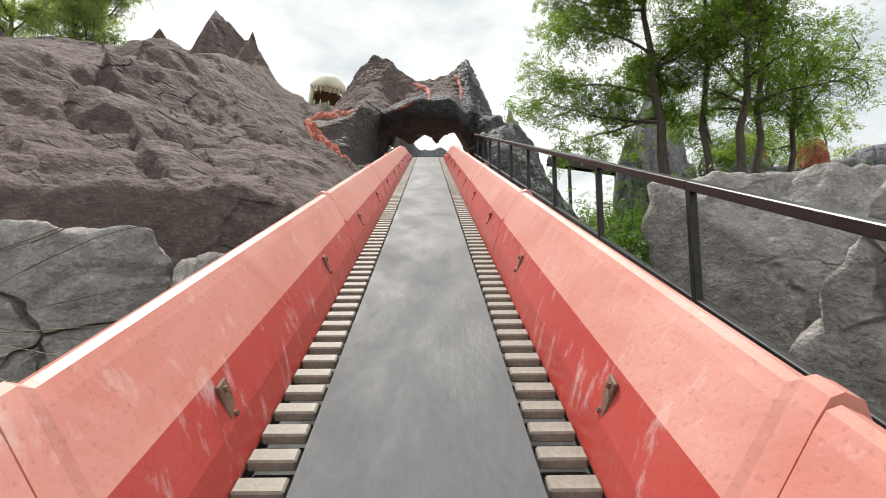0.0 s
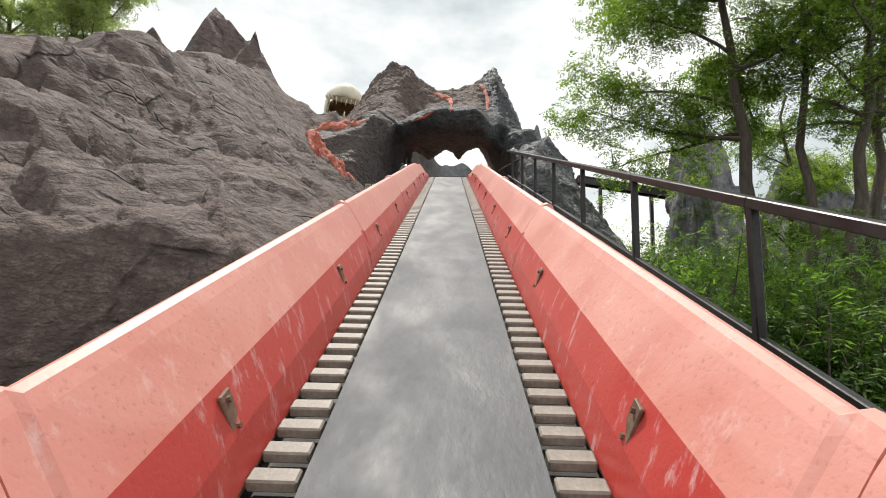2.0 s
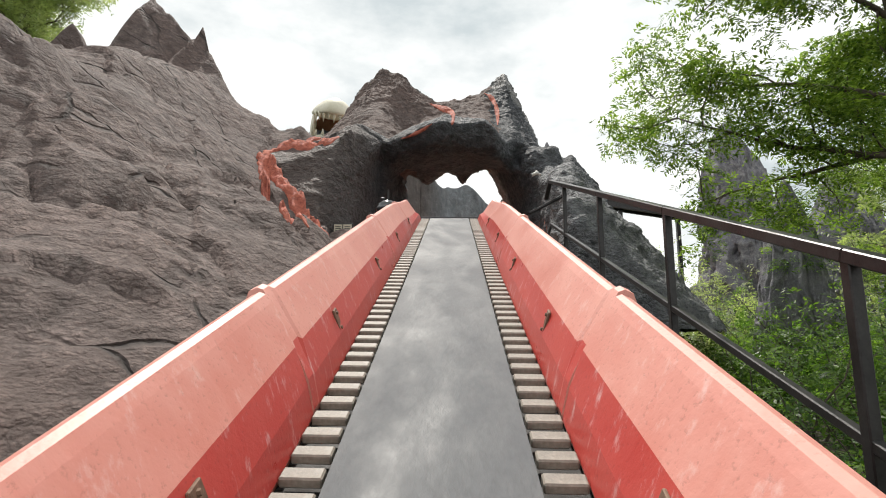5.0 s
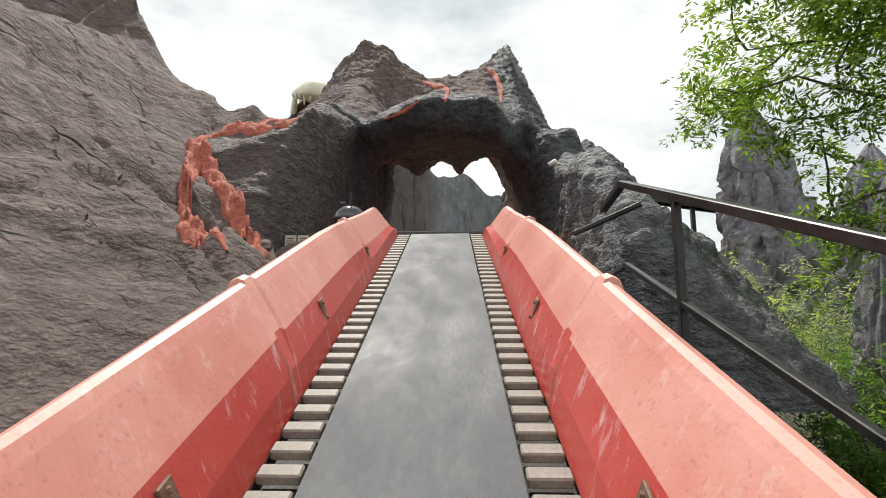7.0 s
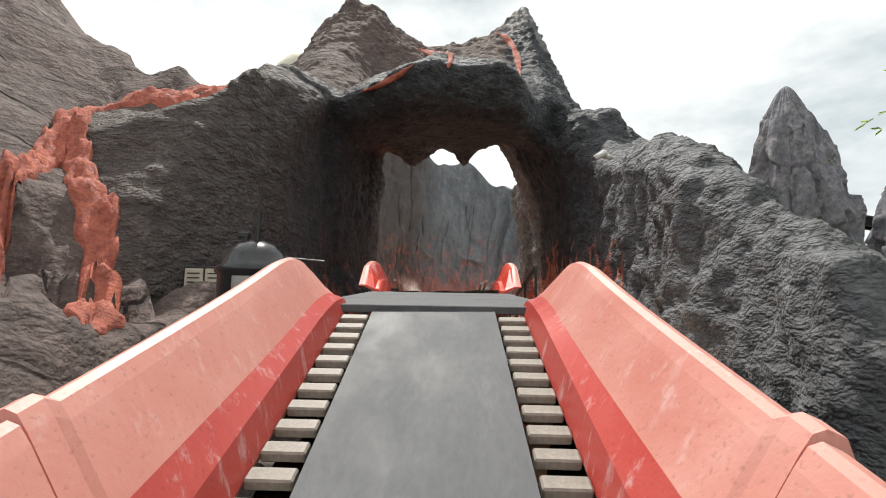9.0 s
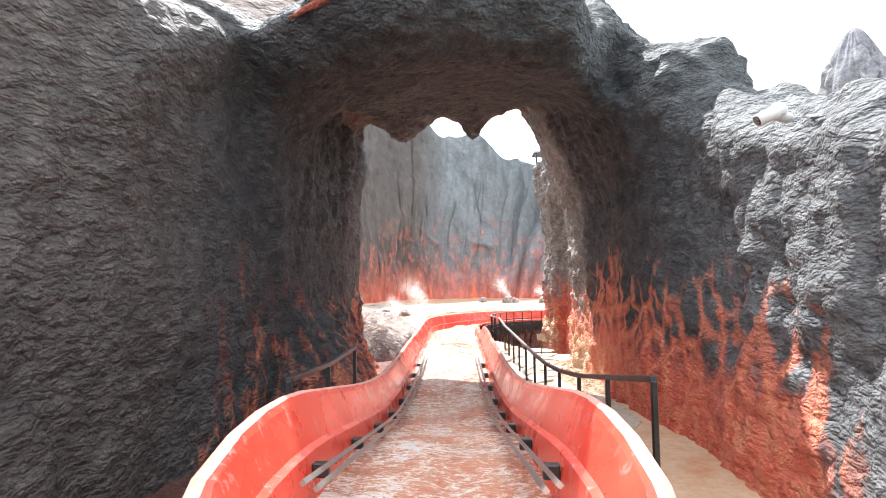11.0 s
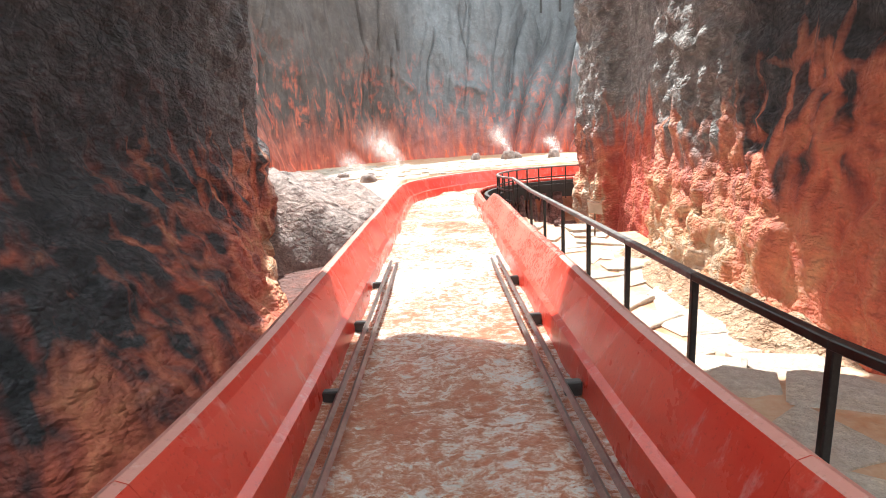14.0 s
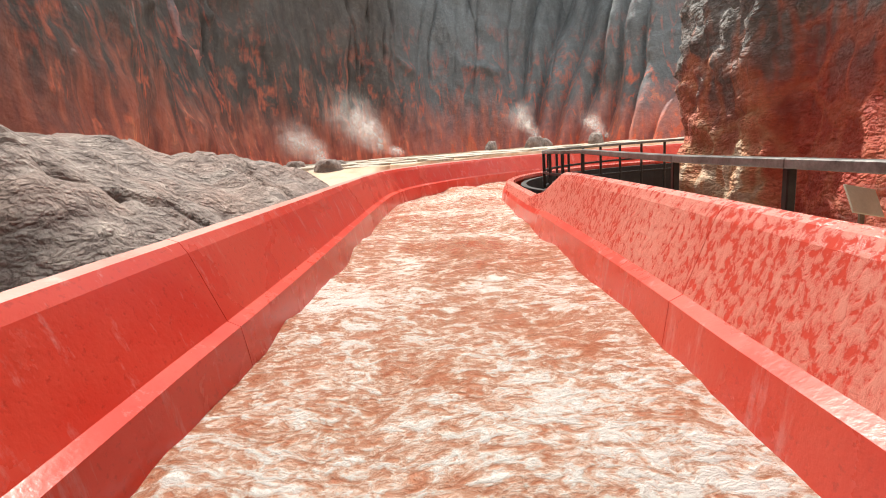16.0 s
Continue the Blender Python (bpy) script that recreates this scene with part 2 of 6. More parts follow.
        nt.links.new(mixc(nt, 0.20, v1, noise_vec(nt, v1, 1.1)), vm.inputs["Vector"])
        vein = maths(nt, 'ABSOLUTE', maths(nt, 'SUBTRACT', noise_fac(nt, vm.outputs[0], 2.1, 3, 0.55, 0.4), 0.5))
        vein = ramp(nt, vein, [(0.0, 1.0), (0.02, 0.75), (0.075, 0.0)])
        vein = maths(nt, 'MULTIPLY', vein, ramp(nt, noise_fac(nt, v1, 1.6, 4, 0.6, 0.3), [(0.44, 0.0), (0.60, 1.0)]))
        vein = maths(nt, 'MULTIPLY', vein, ramp(nt, maths(nt, 'ADD', fade, maths(nt, 'MULTIPLY', region, 0.8)), [(0.30, 1.0), (veins, 0.0)]))
        if side is not None:
            vein = maths(nt, 'MULTIPLY', vein, maths(nt, 'ADD', 0.35, maths(nt, 'MULTIPLY', side, 0.65)))
            vein = maths(nt, 'MULTIPLY', vein, ramp(nt, maths(nt, 'MULTIPLY', sx.outputs["Y"], 0.02), [(0.565, 0.0), (0.60, 1.0)]))
            vein = maths(nt, 'MULTIPLY', vein, ramp(nt, off, [(0.0, 1.0), (0.25, 0.0)]))
        glow = ramp(nt, level, [(0.22, 0.0), (0.22 + 0.5 * soft, 0.68), (0.22 + soft, 0.95)])
        glow = maths(nt, 'MAXIMUM', glow, maths(nt, 'MULTIPLY', vein, 0.8))
        hot = maths(nt, 'ADD', maths(nt, 'MULTIPLY', seam, 0.24 * net), maths(nt, 'MULTIPLY', mid, 0.5))
        hot = maths(nt, 'ADD', hot, maths(nt, 'MULTIPLY', maths(nt, 'ADD', tong, lick), 0.10))
        hot = maths(nt, 'ADD', hot, maths(nt, 'MULTIPLY', vein, 0.18))
        if side is not None:
            # yellower at the very foot, near the crater; sunlight there put into the paint
            foot = maths(nt, 'MULTIPLY', ramp(nt, maths(nt, 'ADD', fade, maths(nt, 'MULTIPLY', maths(nt, 'SUBTRACT', big, 0.5), 0.5)), [(0.06, 0.45), (0.30, 0.0)]), ramp(nt, maths(nt, 'MULTIPLY', maths(nt, 'SUBTRACT', sx.outputs["Y"], 30.0), 0.12), [(0.3, 0.0), (0.6, 1.0)]))
            # pillars paled for sun, the panel deepened for shade
            hot = maths(nt, 'ADD', hot, maths(nt, 'ADD', maths(nt, 'MULTIPLY', maths(nt, 'ADD', foot, maths(nt, 'MULTIPLY', end, 0.14)), maths(nt, 'SUBTRACT', 1.0, panel)), maths(nt, 'MULTIPLY', panel, -0.12)))
        lavac = ramp(nt, hot, [(0.18, (0.66, 0.095, 0.055)), (0.34, (0.80, 0.17, 0.095)), (0.50, (0.83, 0.23, 0.13)), (0.70, (0.86, 0.33, 0.18)), (0.90, (0.88, 0.52, 0.29)), (1.05, (0.90, 0.68, 0.48))])
        lavac = mixc(nt, maths(nt, 'MULTIPLY', crev_shade, 0.28), lavac, (0.16, 0.022, 0.016))
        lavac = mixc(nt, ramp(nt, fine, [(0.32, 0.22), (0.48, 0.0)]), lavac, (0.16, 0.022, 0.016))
        col = mixc(nt, glow, col, lavac)
    nt.links.new(col, p.inputs["Base Color"])
    p.inputs["Roughness"].default_value = rough
    bump(nt, p, hgt, 1.0, depth * 1.6)
    return m


def noise_vec(nt, vec, scale):
    n = node(nt, "ShaderNodeTexNoise", Scale=scale, Detail=3.0)
    nt.links.new(vec, n.inputs["Vector"])
    return n.outputs["Color"]


def plain(name, c1, c2, rough=0.5, metal=0.0, scale=6.0, bumped=0.0, fine=60.0, stretch=(1, 1, 1)):
    m, nt, p = mat(name)
    v = coords(nt, stretch)
    a = noise_fac(nt, v, scale, 7, 0.65, 0.2)
    b = noise_fac(nt, v, fine, 4, 0.6)
    col = ramp(nt, maths(nt, 'ADD', maths(nt, 'MULTIPLY', a, 0.75), maths(nt, 'MULTIPLY', b, 0.25)), [(0.35, c1), (0.65, c2)])
    nt.links.new(col, p.inputs["Base Color"])
    nt.links.new(ramp(nt, a, [(0.3, rough * 0.75), (0.7, min(1.0, rough * 1.25))]), p.inputs["Roughness"])
    p.inputs["Metallic"].default_value = metal
    if bumped:
        bump(nt, p, maths(nt, 'ADD', a, maths(nt, 'MULTIPLY', b, 0.4)), 0.7, bumped)
    return m


def fibreglass(name, base, faded, stain, wet):
    m, nt, p = mat(name)
    v = coords(nt)
    a = noise_fac(nt, v, 1.4, 7, 0.6, 0.4)
    drip = noise_fac(nt, coords(nt, (7, 7, 0.8)), 1.6, 6, 0.7)
    fine = noise_fac(nt, v, 45, 4, 0.6)
    col = mixc(nt, ramp(nt, a, [(0.35, 0.0), (0.7, 1.0)]), base, faded)
    col = mixc(nt, ramp(nt, drip, [(0.56, 0.0), (0.74, stain)]), col, tuple(0.5 * f + 0.42 for f in faded))
    col = mixc(nt, ramp(nt, fine, [(0.30, 0.3), (0.42, 0.0)]), col, tuple(0.35 * b for b in base))
    nt.links.new(col, p.inputs["Base Color"])
    nt.links.new(ramp(nt, a, [(0.3, wet), (0.7, min(1, wet + 0.25))]), p.inputs["Roughness"])
    bump(nt, p, maths(nt, 'ADD', a, maths(nt, 'MULTIPLY', fine, 0.15)), 0.35, 0.02)
    return m


def worn(name, red, pale):
    """Red fibreglass whose surface is scuffed white in small patches and runs."""
    m, nt, p = mat(name)
    v = coords(nt)
    a = noise_fac(nt, coords(nt, (1, 1, 0.6)), 34.0, 10, 0.68, 0.4)
    big = noise_fac(nt, v, 0.9, 4, 0.6)
    wear = ramp(nt, maths(nt, 'ADD', maths(nt, 'MULTIPLY', a, 0.7), maths(nt, 'MULTIPLY', big, 0.3)), [(0.46, 0.0), (0.53, 0.7), (0.60, 1.0)])
    col = mixc(nt, wear, red, pale)
    nt.links.new(col, p.inputs["Base Color"])
    nt.links.new(ramp(nt, wear, [(0.0, 0.2), (1.0, 0.55)]), p.inputs["Roughness"])
    bump(nt, p, wear, 0.3, 0.01)
    return m


def foam_water(name):
    m, nt, p = mat(name)
    v = coords(nt, (0.8, 1.15, 1.0))
    patch = noise_fac(nt, v, 0.9, 5, 0.6, 0.8)
    a = noise_fac(nt, v, 13.0, 8, 0.66, 0.8)
    b = noise_fac(nt, v, 38.0, 6, 0.7, 0.8)
    f = maths(nt, 'ADD', maths(nt, 'ADD', maths(nt, 'MULTIPLY', a, 0.45), maths(nt, 'MULTIPLY', b, 0.25)), maths(nt, 'MULTIPLY', patch, 0.30))
    # whiter at the end of the drop: sun glare put into the colour
    c = nt.nodes.new("ShaderNodeTexCoord")
    sy = nt.nodes.new("ShaderNodeSeparateXYZ")
    nt.links.new(c.outputs["Object"], sy.inputs[0])
    f = maths(nt, 'ADD', f, ramp(nt, maths(nt, 'MULTIPLY', sy.outputs["Y"], 0.02), [(0.65, 0.0), (0.69, 0.022), (0.73, 0.022), (0.77, 0.0)]))
    col = ramp(nt, f, [(0.36, (0.42, 0.10, 0.045)), (0.47, (0.62, 0.27, 0.16)), (0.525, (0.76, 0.52, 0.40)), (0.572, (0.88, 0.86, 0.83))])
    nt.links.new(col, p.inputs["Base Color"])
    nt.links.new(ramp(nt, f, [(0.48, 0.06), (0.56, 0.5)]), p.inputs["Roughness"])
    p.inputs["Specular IOR Level"].default_value = 0.6
    bump(nt, p, f, 1.0, 0.10)
    return m


def leafy(name, c1, c2):
    m, nt, p = mat(name)
    g = nt.nodes.new("ShaderNodeNewGeometry")
    col = ramp(nt, g.outputs["Random Per Island"], [(0.0, c1), (1.0, c2)])
    nt.links.new(col, p.inputs["Base Color"])
    p.inputs["Roughness"].default_value = 0.45
    t = nt.nodes.new("ShaderNodeBsdfTranslucent")
    nt.links.new(mixc(nt, 1.0, col, (1.5, 1.7, 0.7), 'MULTIPLY'), t.inputs["Color"])
    s = node(nt, "ShaderNodeMixShader", Fac=0.55)
    nt.links.new(p.outputs[0], s.inputs[1])
    nt.links.new(t.outputs[0], s.inputs[2])
    nt.links.new(s.outputs[0], nt.nodes["Material Output"].inputs["Surface"])
    return m


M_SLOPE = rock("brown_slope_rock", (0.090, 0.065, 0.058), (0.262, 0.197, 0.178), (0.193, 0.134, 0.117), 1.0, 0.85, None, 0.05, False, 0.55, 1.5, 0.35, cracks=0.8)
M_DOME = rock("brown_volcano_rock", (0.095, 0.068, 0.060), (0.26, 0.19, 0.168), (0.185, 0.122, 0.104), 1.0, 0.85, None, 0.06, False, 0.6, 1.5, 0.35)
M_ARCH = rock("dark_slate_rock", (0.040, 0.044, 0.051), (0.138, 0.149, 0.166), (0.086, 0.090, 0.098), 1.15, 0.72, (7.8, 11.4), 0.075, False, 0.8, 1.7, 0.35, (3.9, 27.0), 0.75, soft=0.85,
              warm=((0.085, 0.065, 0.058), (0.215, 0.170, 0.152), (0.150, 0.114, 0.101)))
# second palette, at low x: a brown tint plus shade in the colour
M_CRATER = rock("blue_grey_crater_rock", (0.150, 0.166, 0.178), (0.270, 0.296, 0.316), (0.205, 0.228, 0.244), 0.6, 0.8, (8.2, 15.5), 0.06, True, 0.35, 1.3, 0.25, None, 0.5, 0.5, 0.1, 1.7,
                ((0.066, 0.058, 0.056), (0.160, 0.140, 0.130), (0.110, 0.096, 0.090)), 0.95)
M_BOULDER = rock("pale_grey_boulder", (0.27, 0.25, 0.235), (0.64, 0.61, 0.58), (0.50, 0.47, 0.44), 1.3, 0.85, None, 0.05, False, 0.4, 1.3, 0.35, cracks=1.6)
M_PINNACLE = rock("grey_violet_pinnacle_rock", (0.13, 0.125, 0.145), (0.38, 0.37, 0.37), (0.22, 0.215, 0.26), 0.9, 0.85, None, 0.05, False, 0.35, 0.6, 0.25)
M_CRUST = rock("pale_lava_crust", (0.46, 0.39, 0.32), (0.74, 0.69, 0.61), (0.68, 0.57, 0.43), 1.6, 0.6, None, 0.02, False, 0.3, 1.0, 0.25)
M_MOUND = rock("pink_grey_mound_rock", (0.24, 0.18, 0.165), (0.62, 0.52, 0.47), (0.58, 0.38, 0.31), 1.7, 0.75, None, 0.06, False, 0.55, 1.2, 0.3)
M_RUBBLE = rock("pink_rubble", (0.60, 0.37, 0.23), (0.84, 0.70, 0.50), (0.82, 0.46, 0.26), 1.8, 0.75, None, 0.05, False, 0.8, 1.3, 0.35)
M_PASSFLOOR = rock("dark_red_floor_rock", (0.10, 0.045, 0.038), (0.30, 0.12, 0.09), (0.36, 0.08, 0.05), 1.4, 0.7, None, 0.05, False, 0.7)
M_LAVA = plain("orange_lava_paint", (0.25, 0.045, 0.028), (0.62, 0.20, 0.13), 0.8, 0, 6.5, 0.10, 22)
M_BED = plain("pale_orange_lava_bed", (0.48, 0.22, 0.10), (0.64, 0.49, 0.35), 0.6, 0, 2.0, 0.03, 14)
M_LAVAROCK = plain("red_lava_rock", (0.22, 0.06, 0.04), (0.44, 0.14, 0.08), 0.8, 0, 1.5, 0.05, 12)
M_PINK = fibreglass("sun_faded_red_fibreglass", (0.62, 0.235, 0.185), (0.72, 0.36, 0.30), 0.5, 0.35)
M_RED = fibreglass("wet_red_fibreglass", (0.68, 0.050, 0.030), (0.72, 0.095, 0.058), 0.45, 0.14)
M_WORN = worn("scuffed_whitened_fibreglass", (0.62, 0.075, 0.05), (0.70, 0.26, 0.20))
M_WETRED = fibreglass("wet_scratched_red_fibreglass", (0.50, 0.055, 0.045), (0.56, 0.10, 0.08), 1.0, 0.25)
M_BELT = plain("wet_rubber_belt", (0.050, 0.055, 0.060), (0.115, 0.122, 0.130), 0.68, 0, 2.5, 0.01, 30, (1, 0.3, 1))
M_SLAT = plain("worn_grey_slat", (0.16, 0.14, 0.115), (0.36, 0.32, 0.27), 0.6, 0, 5, 0.004)
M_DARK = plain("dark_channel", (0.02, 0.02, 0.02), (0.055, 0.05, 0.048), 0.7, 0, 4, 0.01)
M_STEEL = plain("black_painted_steel", (0.012, 0.012, 0.013), (0.045, 0.043, 0.042), 0.38, 0.3, 5, 0.003)
M_RAILTOP = plain("sunlit_grey_rail", (0.10, 0.10, 0.10), (0.34, 0.34, 0.33), 0.42, 0.4, 7, 0.003)
M_GALV = plain("worn_metal", (0.20, 0.19, 0.18), (0.42, 0.40, 0.38), 0.4, 0.8, 8, 0.003)
M_RUST = plain("rusty_plate", (0.10, 0.055, 0.035), (0.30, 0.20, 0.14), 0.7, 0.3, 9, 0.004)
M_TANK = plain("glossy_black_tank", (0.015, 0.015, 0.017), (0.035, 0.035, 0.038), 0.2, 0.0, 3, 0.002)
M_WHITE = plain("white_plastic", (0.66, 0.66, 0.64), (0.82, 0.82, 0.8), 0.4, 0, 5)
M_BONE = plain("cream_bone_paint", (0.62, 0.57, 0.43), (0.80, 0.76, 0.64), 0.6, 0, 1.2, 0.02, 12)
M_MOUTH = plain("brown_mouth_paint", (0.16, 0.07, 0.035), (0.34, 0.17, 0.09), 0.7, 0, 2.0, 0.02, 12)
M_SIGN = plain("cream_sign_board", (0.45, 0.40, 0.30), (0.62, 0.57, 0.46), 0.6, 0, 5)
M_BARK = plain("brown_bark", (0.045, 0.034, 0.026), (0.15, 0.12, 0.095), 0.9, 0, 4, 0.03, 30, (3, 3, 0.6))
M_LEAF = leafy("locust_leaf", (0.055, 0.105, 0.024), (0.26, 0.34, 0.085))
# far leaves: haze and sun from behind are put into the colour
M_LEAF_FAR = leafy("hazy_far_leaf", (0.19, 0.23, 0.13), (0.40, 0.43, 0.26))
M_LEAF_BUSH = leafy("shrub_leaf", (0.04, 0.09, 0.022), (0.17, 0.26, 0.06))
M_GROUND = rock("earth_and_moss", (0.05, 0.05, 0.032), (0.15, 0.13, 0.09), (0.06, 0.085, 0.03), 0.8, 0.95)
M_WATER = foam_water("foaming_orange_water")
M_STRAW = plain("dry_twig", (0.16, 0.12, 0.08), (0.3, 0.25, 0.17), 0.9, 0, 5)


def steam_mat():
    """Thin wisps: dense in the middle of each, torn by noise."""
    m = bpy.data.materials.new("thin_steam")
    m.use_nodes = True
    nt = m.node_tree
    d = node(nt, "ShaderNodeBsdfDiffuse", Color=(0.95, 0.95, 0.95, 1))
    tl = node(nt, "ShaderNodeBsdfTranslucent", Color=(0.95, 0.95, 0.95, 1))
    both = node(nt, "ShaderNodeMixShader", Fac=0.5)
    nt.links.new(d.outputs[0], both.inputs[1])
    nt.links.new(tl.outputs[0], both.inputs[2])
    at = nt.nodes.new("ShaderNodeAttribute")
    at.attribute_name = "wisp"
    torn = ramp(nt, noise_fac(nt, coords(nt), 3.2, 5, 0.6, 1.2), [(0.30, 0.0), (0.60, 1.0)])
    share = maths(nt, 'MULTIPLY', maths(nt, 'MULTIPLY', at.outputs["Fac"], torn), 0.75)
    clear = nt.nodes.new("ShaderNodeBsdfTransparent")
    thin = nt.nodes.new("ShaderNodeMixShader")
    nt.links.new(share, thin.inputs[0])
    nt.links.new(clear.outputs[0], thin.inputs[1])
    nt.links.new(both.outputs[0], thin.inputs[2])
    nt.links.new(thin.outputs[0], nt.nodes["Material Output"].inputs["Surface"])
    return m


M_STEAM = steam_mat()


# ---- mesh helpers ----
def mesh_ob(name, verts, faces, material, parent=None, label="", smooth=True):
    me = bpy.data.meshes.new(name)
    me.from_pydata([tuple(map(float, v)) for v in verts], [], [tuple(map(int, f)) for f in faces])
    me.materials.append(material)
    if smooth:
        me.polygons.foreach_set("use_smooth", [True] * len(me.polygons))
    me.update()
    ob = new(name, me)
    ob.parent = parent
    if label:
        ob["label"] = label
    return ob


def part(name, bm, material, parent, label="", smooth=False):
    me = bpy.data.meshes.new(name)
    bm.normal_update()
    bm.to_mesh(me)
    bm.free()
    me.materials.append(material)
    if smooth:
        me.polygons.foreach_set("use_smooth", [True] * len(me.polygons))
    ob = new(name, me)
    ob.parent = parent
    if label:
        ob["label"] = label
    return ob


def thing(name, label, category, group="", kind="", at=(0, 0, 0)):
    ob = new(name)
    ob.location = at
    ob.empty_display_size = 0.2
    return tagged(ob, label, category, group, kind)


def box(bm, m, sx, sy, sz, bevel=0.0):
    made = bmesh.ops.create_cube(bm, size=1.0, matrix=m @ Matrix.Diagonal((sx, sy, sz, 1)))
    if bevel:
        edges = list({e for v in made["verts"] for e in v.link_edges})
        bmesh.ops.bevel(bm, geom=edges, offset=bevel, segments=1, affect='EDGES')
    return bm


def bar(bm, a, b, w, h, up=(0, 0, 1), bevel=0.006):
    """A square bar from a to b, w wide and h high."""
    a, b = Vector(a), Vector(b)
    d = (b - a).normalized()
    side = d.cross(Vector(up)).normalized()
    top = side.cross(d)
    m = Matrix((side, d, top)).transposed().to_4x4()
    m.translation = (a + b) / 2
    return box(bm, m, w, (b - a).length, h, bevel)


def tube(bm, a, b, r1, r2, n=8):
    a, b = Vector(a), Vector(b)
    m = (b - a).to_track_quat('Z', 'Y').to_matrix().to_4x4()
    m.translation = (a + b) / 2
    bmesh.ops.create_cone(bm, cap_ends=True, segments=n, radius1=r1, radius2=r2, depth=(b - a).length, matrix=m)
    return bm


def grid_faces(nu, nv, flip=False):
    out = []
    for i in range(nu - 1):
        for j in range(nv - 1):
            a, b, c, d = i * nv + j, i * nv + j + 1, (i + 1) * nv + j + 1, (i + 1) * nv + j
            out.append((a, b, c, d) if flip else (a, d, c, b))
    return out


def hash3(ix, iy, iz, seed):
    h = (ix * 374761393 + iy * 668265263 + iz * 2147483647 + seed * 974634777) & 0xFFFFFFFF
    h = ((h ^ (h >> 13)) * 1274126177) & 0xFFFFFFFF
    return ((h ^ (h >> 16)) & 0xFFFF) / 65535.0


def vnoise(x, y, z, seed=0):
    fx, fy, fz = np.floor(x), np.floor(y), np.floor(z)
    ix, iy, iz = fx.astype(np.int64), fy.astype(np.int64), fz.astype(np.int64)
    tx, ty, tz = x - fx, y - fy, z - fz
    tx, ty, tz = (t * t * (3 - 2 * t) for t in (tx, ty, tz))
    out = 0
    for dx, wx in ((0, 1 - tx), (1, tx)):
        for dy, wy in ((0, 1 - ty), (1, ty)):
            for dz, wz in ((0, 1 - tz), (1, tz)):
                out = out + hash3(ix + dx, iy + dy, iz + dz, seed) * wx * wy * wz
    return out * 2 - 1


def fbm(x, y, z, scale, octaves=4, seed=0, gain=0.5):
    out, amp = 0, 1.0
    for k in range(octaves):
        out = out + amp * vnoise(x * scale, y * scale, z * scale, seed + k)
        scale, amp = scale * 2.03, amp * gain
    return out


def ridged(x, y, z, scale, octaves=4, seed=0):
    out, amp = 0, 1.0
    for k in range(octaves):
        out = out + amp * (1 - 2 * np.abs(vnoise(x * scale, y * scale, z * scale, seed + k)))
        scale, amp = scale * 2.1, amp * 0.5
    return out


def sstep(a, b, x):
    t = np.clip((x - a) / (b - a), 0, 1)
    return t * t * (3 - 2 * t)


def smin(a, b, k):
    h = np.clip(0.5 + 0.5 * (b - a) / k, 0, 1)
    return b * (1 - h) + a * h - k * h * (1 - h)


def smax(a, b, k):
    return -smin(-a, -b, k)


def surface_net(F, origin, step):
    """Mesh of the surface F = 0 (F < 0 inside) on a grid."""
    s = F < 0
    nx, ny, nz = F.shape
    corner = [(i, j, k) for i in (0, 1) for j in (0, 1) for k in (0, 1)]
    def cut(a, c):
        return a[c[0]:nx - 1 + c[0], c[1]:ny - 1 + c[1], c[2]:nz - 1 + c[2]]
    acc, cnt = np.zeros((nx - 1, ny - 1, nz - 1, 3)), np.zeros((nx - 1, ny - 1, nz - 1))
    for a in corner:
        for b in corner:
            if a < b and sum(abs(p - q) for p, q in zip(a, b)) == 1:
                fa, fb = cut(F, a), cut(F, b)
                cross = (fa < 0) != (fb < 0)
                t = np.where(cross, fa / np.where(cross, fa - fb, 1), 0)
                for ax in range(3):
                    acc[..., ax] += np.where(cross, a[ax] + t * (b[ax] - a[ax]), 0)
                cnt += cross
    act = cnt > 0
    idx = -np.ones(act.shape, dtype=np.int64)
    idx[act] = np.arange(act.sum())
    cells = np.argwhere(act)
    verts = np.array(origin) + step * (cells + acc[act] / cnt[act][:, None])
    faces = []
    for ax in range(3):
        o = [0, 0, 0]
        o[ax] = 1
        a = s[:nx - o[0], :ny - o[1], :nz - o[2]]
        b = s[o[0]:, o[1]:, o[2]:]
        e = np.argwhere(a != b)
        u, v = (ax + 1) % 3, (ax + 2) % 3
        ok = (e[:, u] > 0) & (e[:, v] > 0) & (e[:, u] < idx.shape[u]) & (e[:, v] < idx.shape[v]) & (e[:, ax] < idx.shape[ax])
        e = e[ok]
        q = []
        for du, dv in ((1, 1), (0, 1), (0, 0), (1, 0)):
            c = e.copy()
            c[:, u] -= du
            c[:, v] -= dv
            q.append(idx[c[:, 0], c[:, 1], c[:, 2]])
        q = np.stack(q, 1)
        inside_first = a[e[:, 0], e[:, 1], e[:, 2]]
        q[~inside_first] = q[~inside_first][:, ::-1]
        faces.append(q)
    return verts, np.concatenate(faces)


# ---- the line of the flume ----
def cx(y):
    return -0.05 - 0.026 * y - 0.005 * np.maximum(0.0, y - 21.0)


def lift_edge(y):
    return 1.73 + 0.356 * y


LIFT_END = 21.3
BEND = (3.0, 42.0)          # centre of the bend
R_MID = 4.22


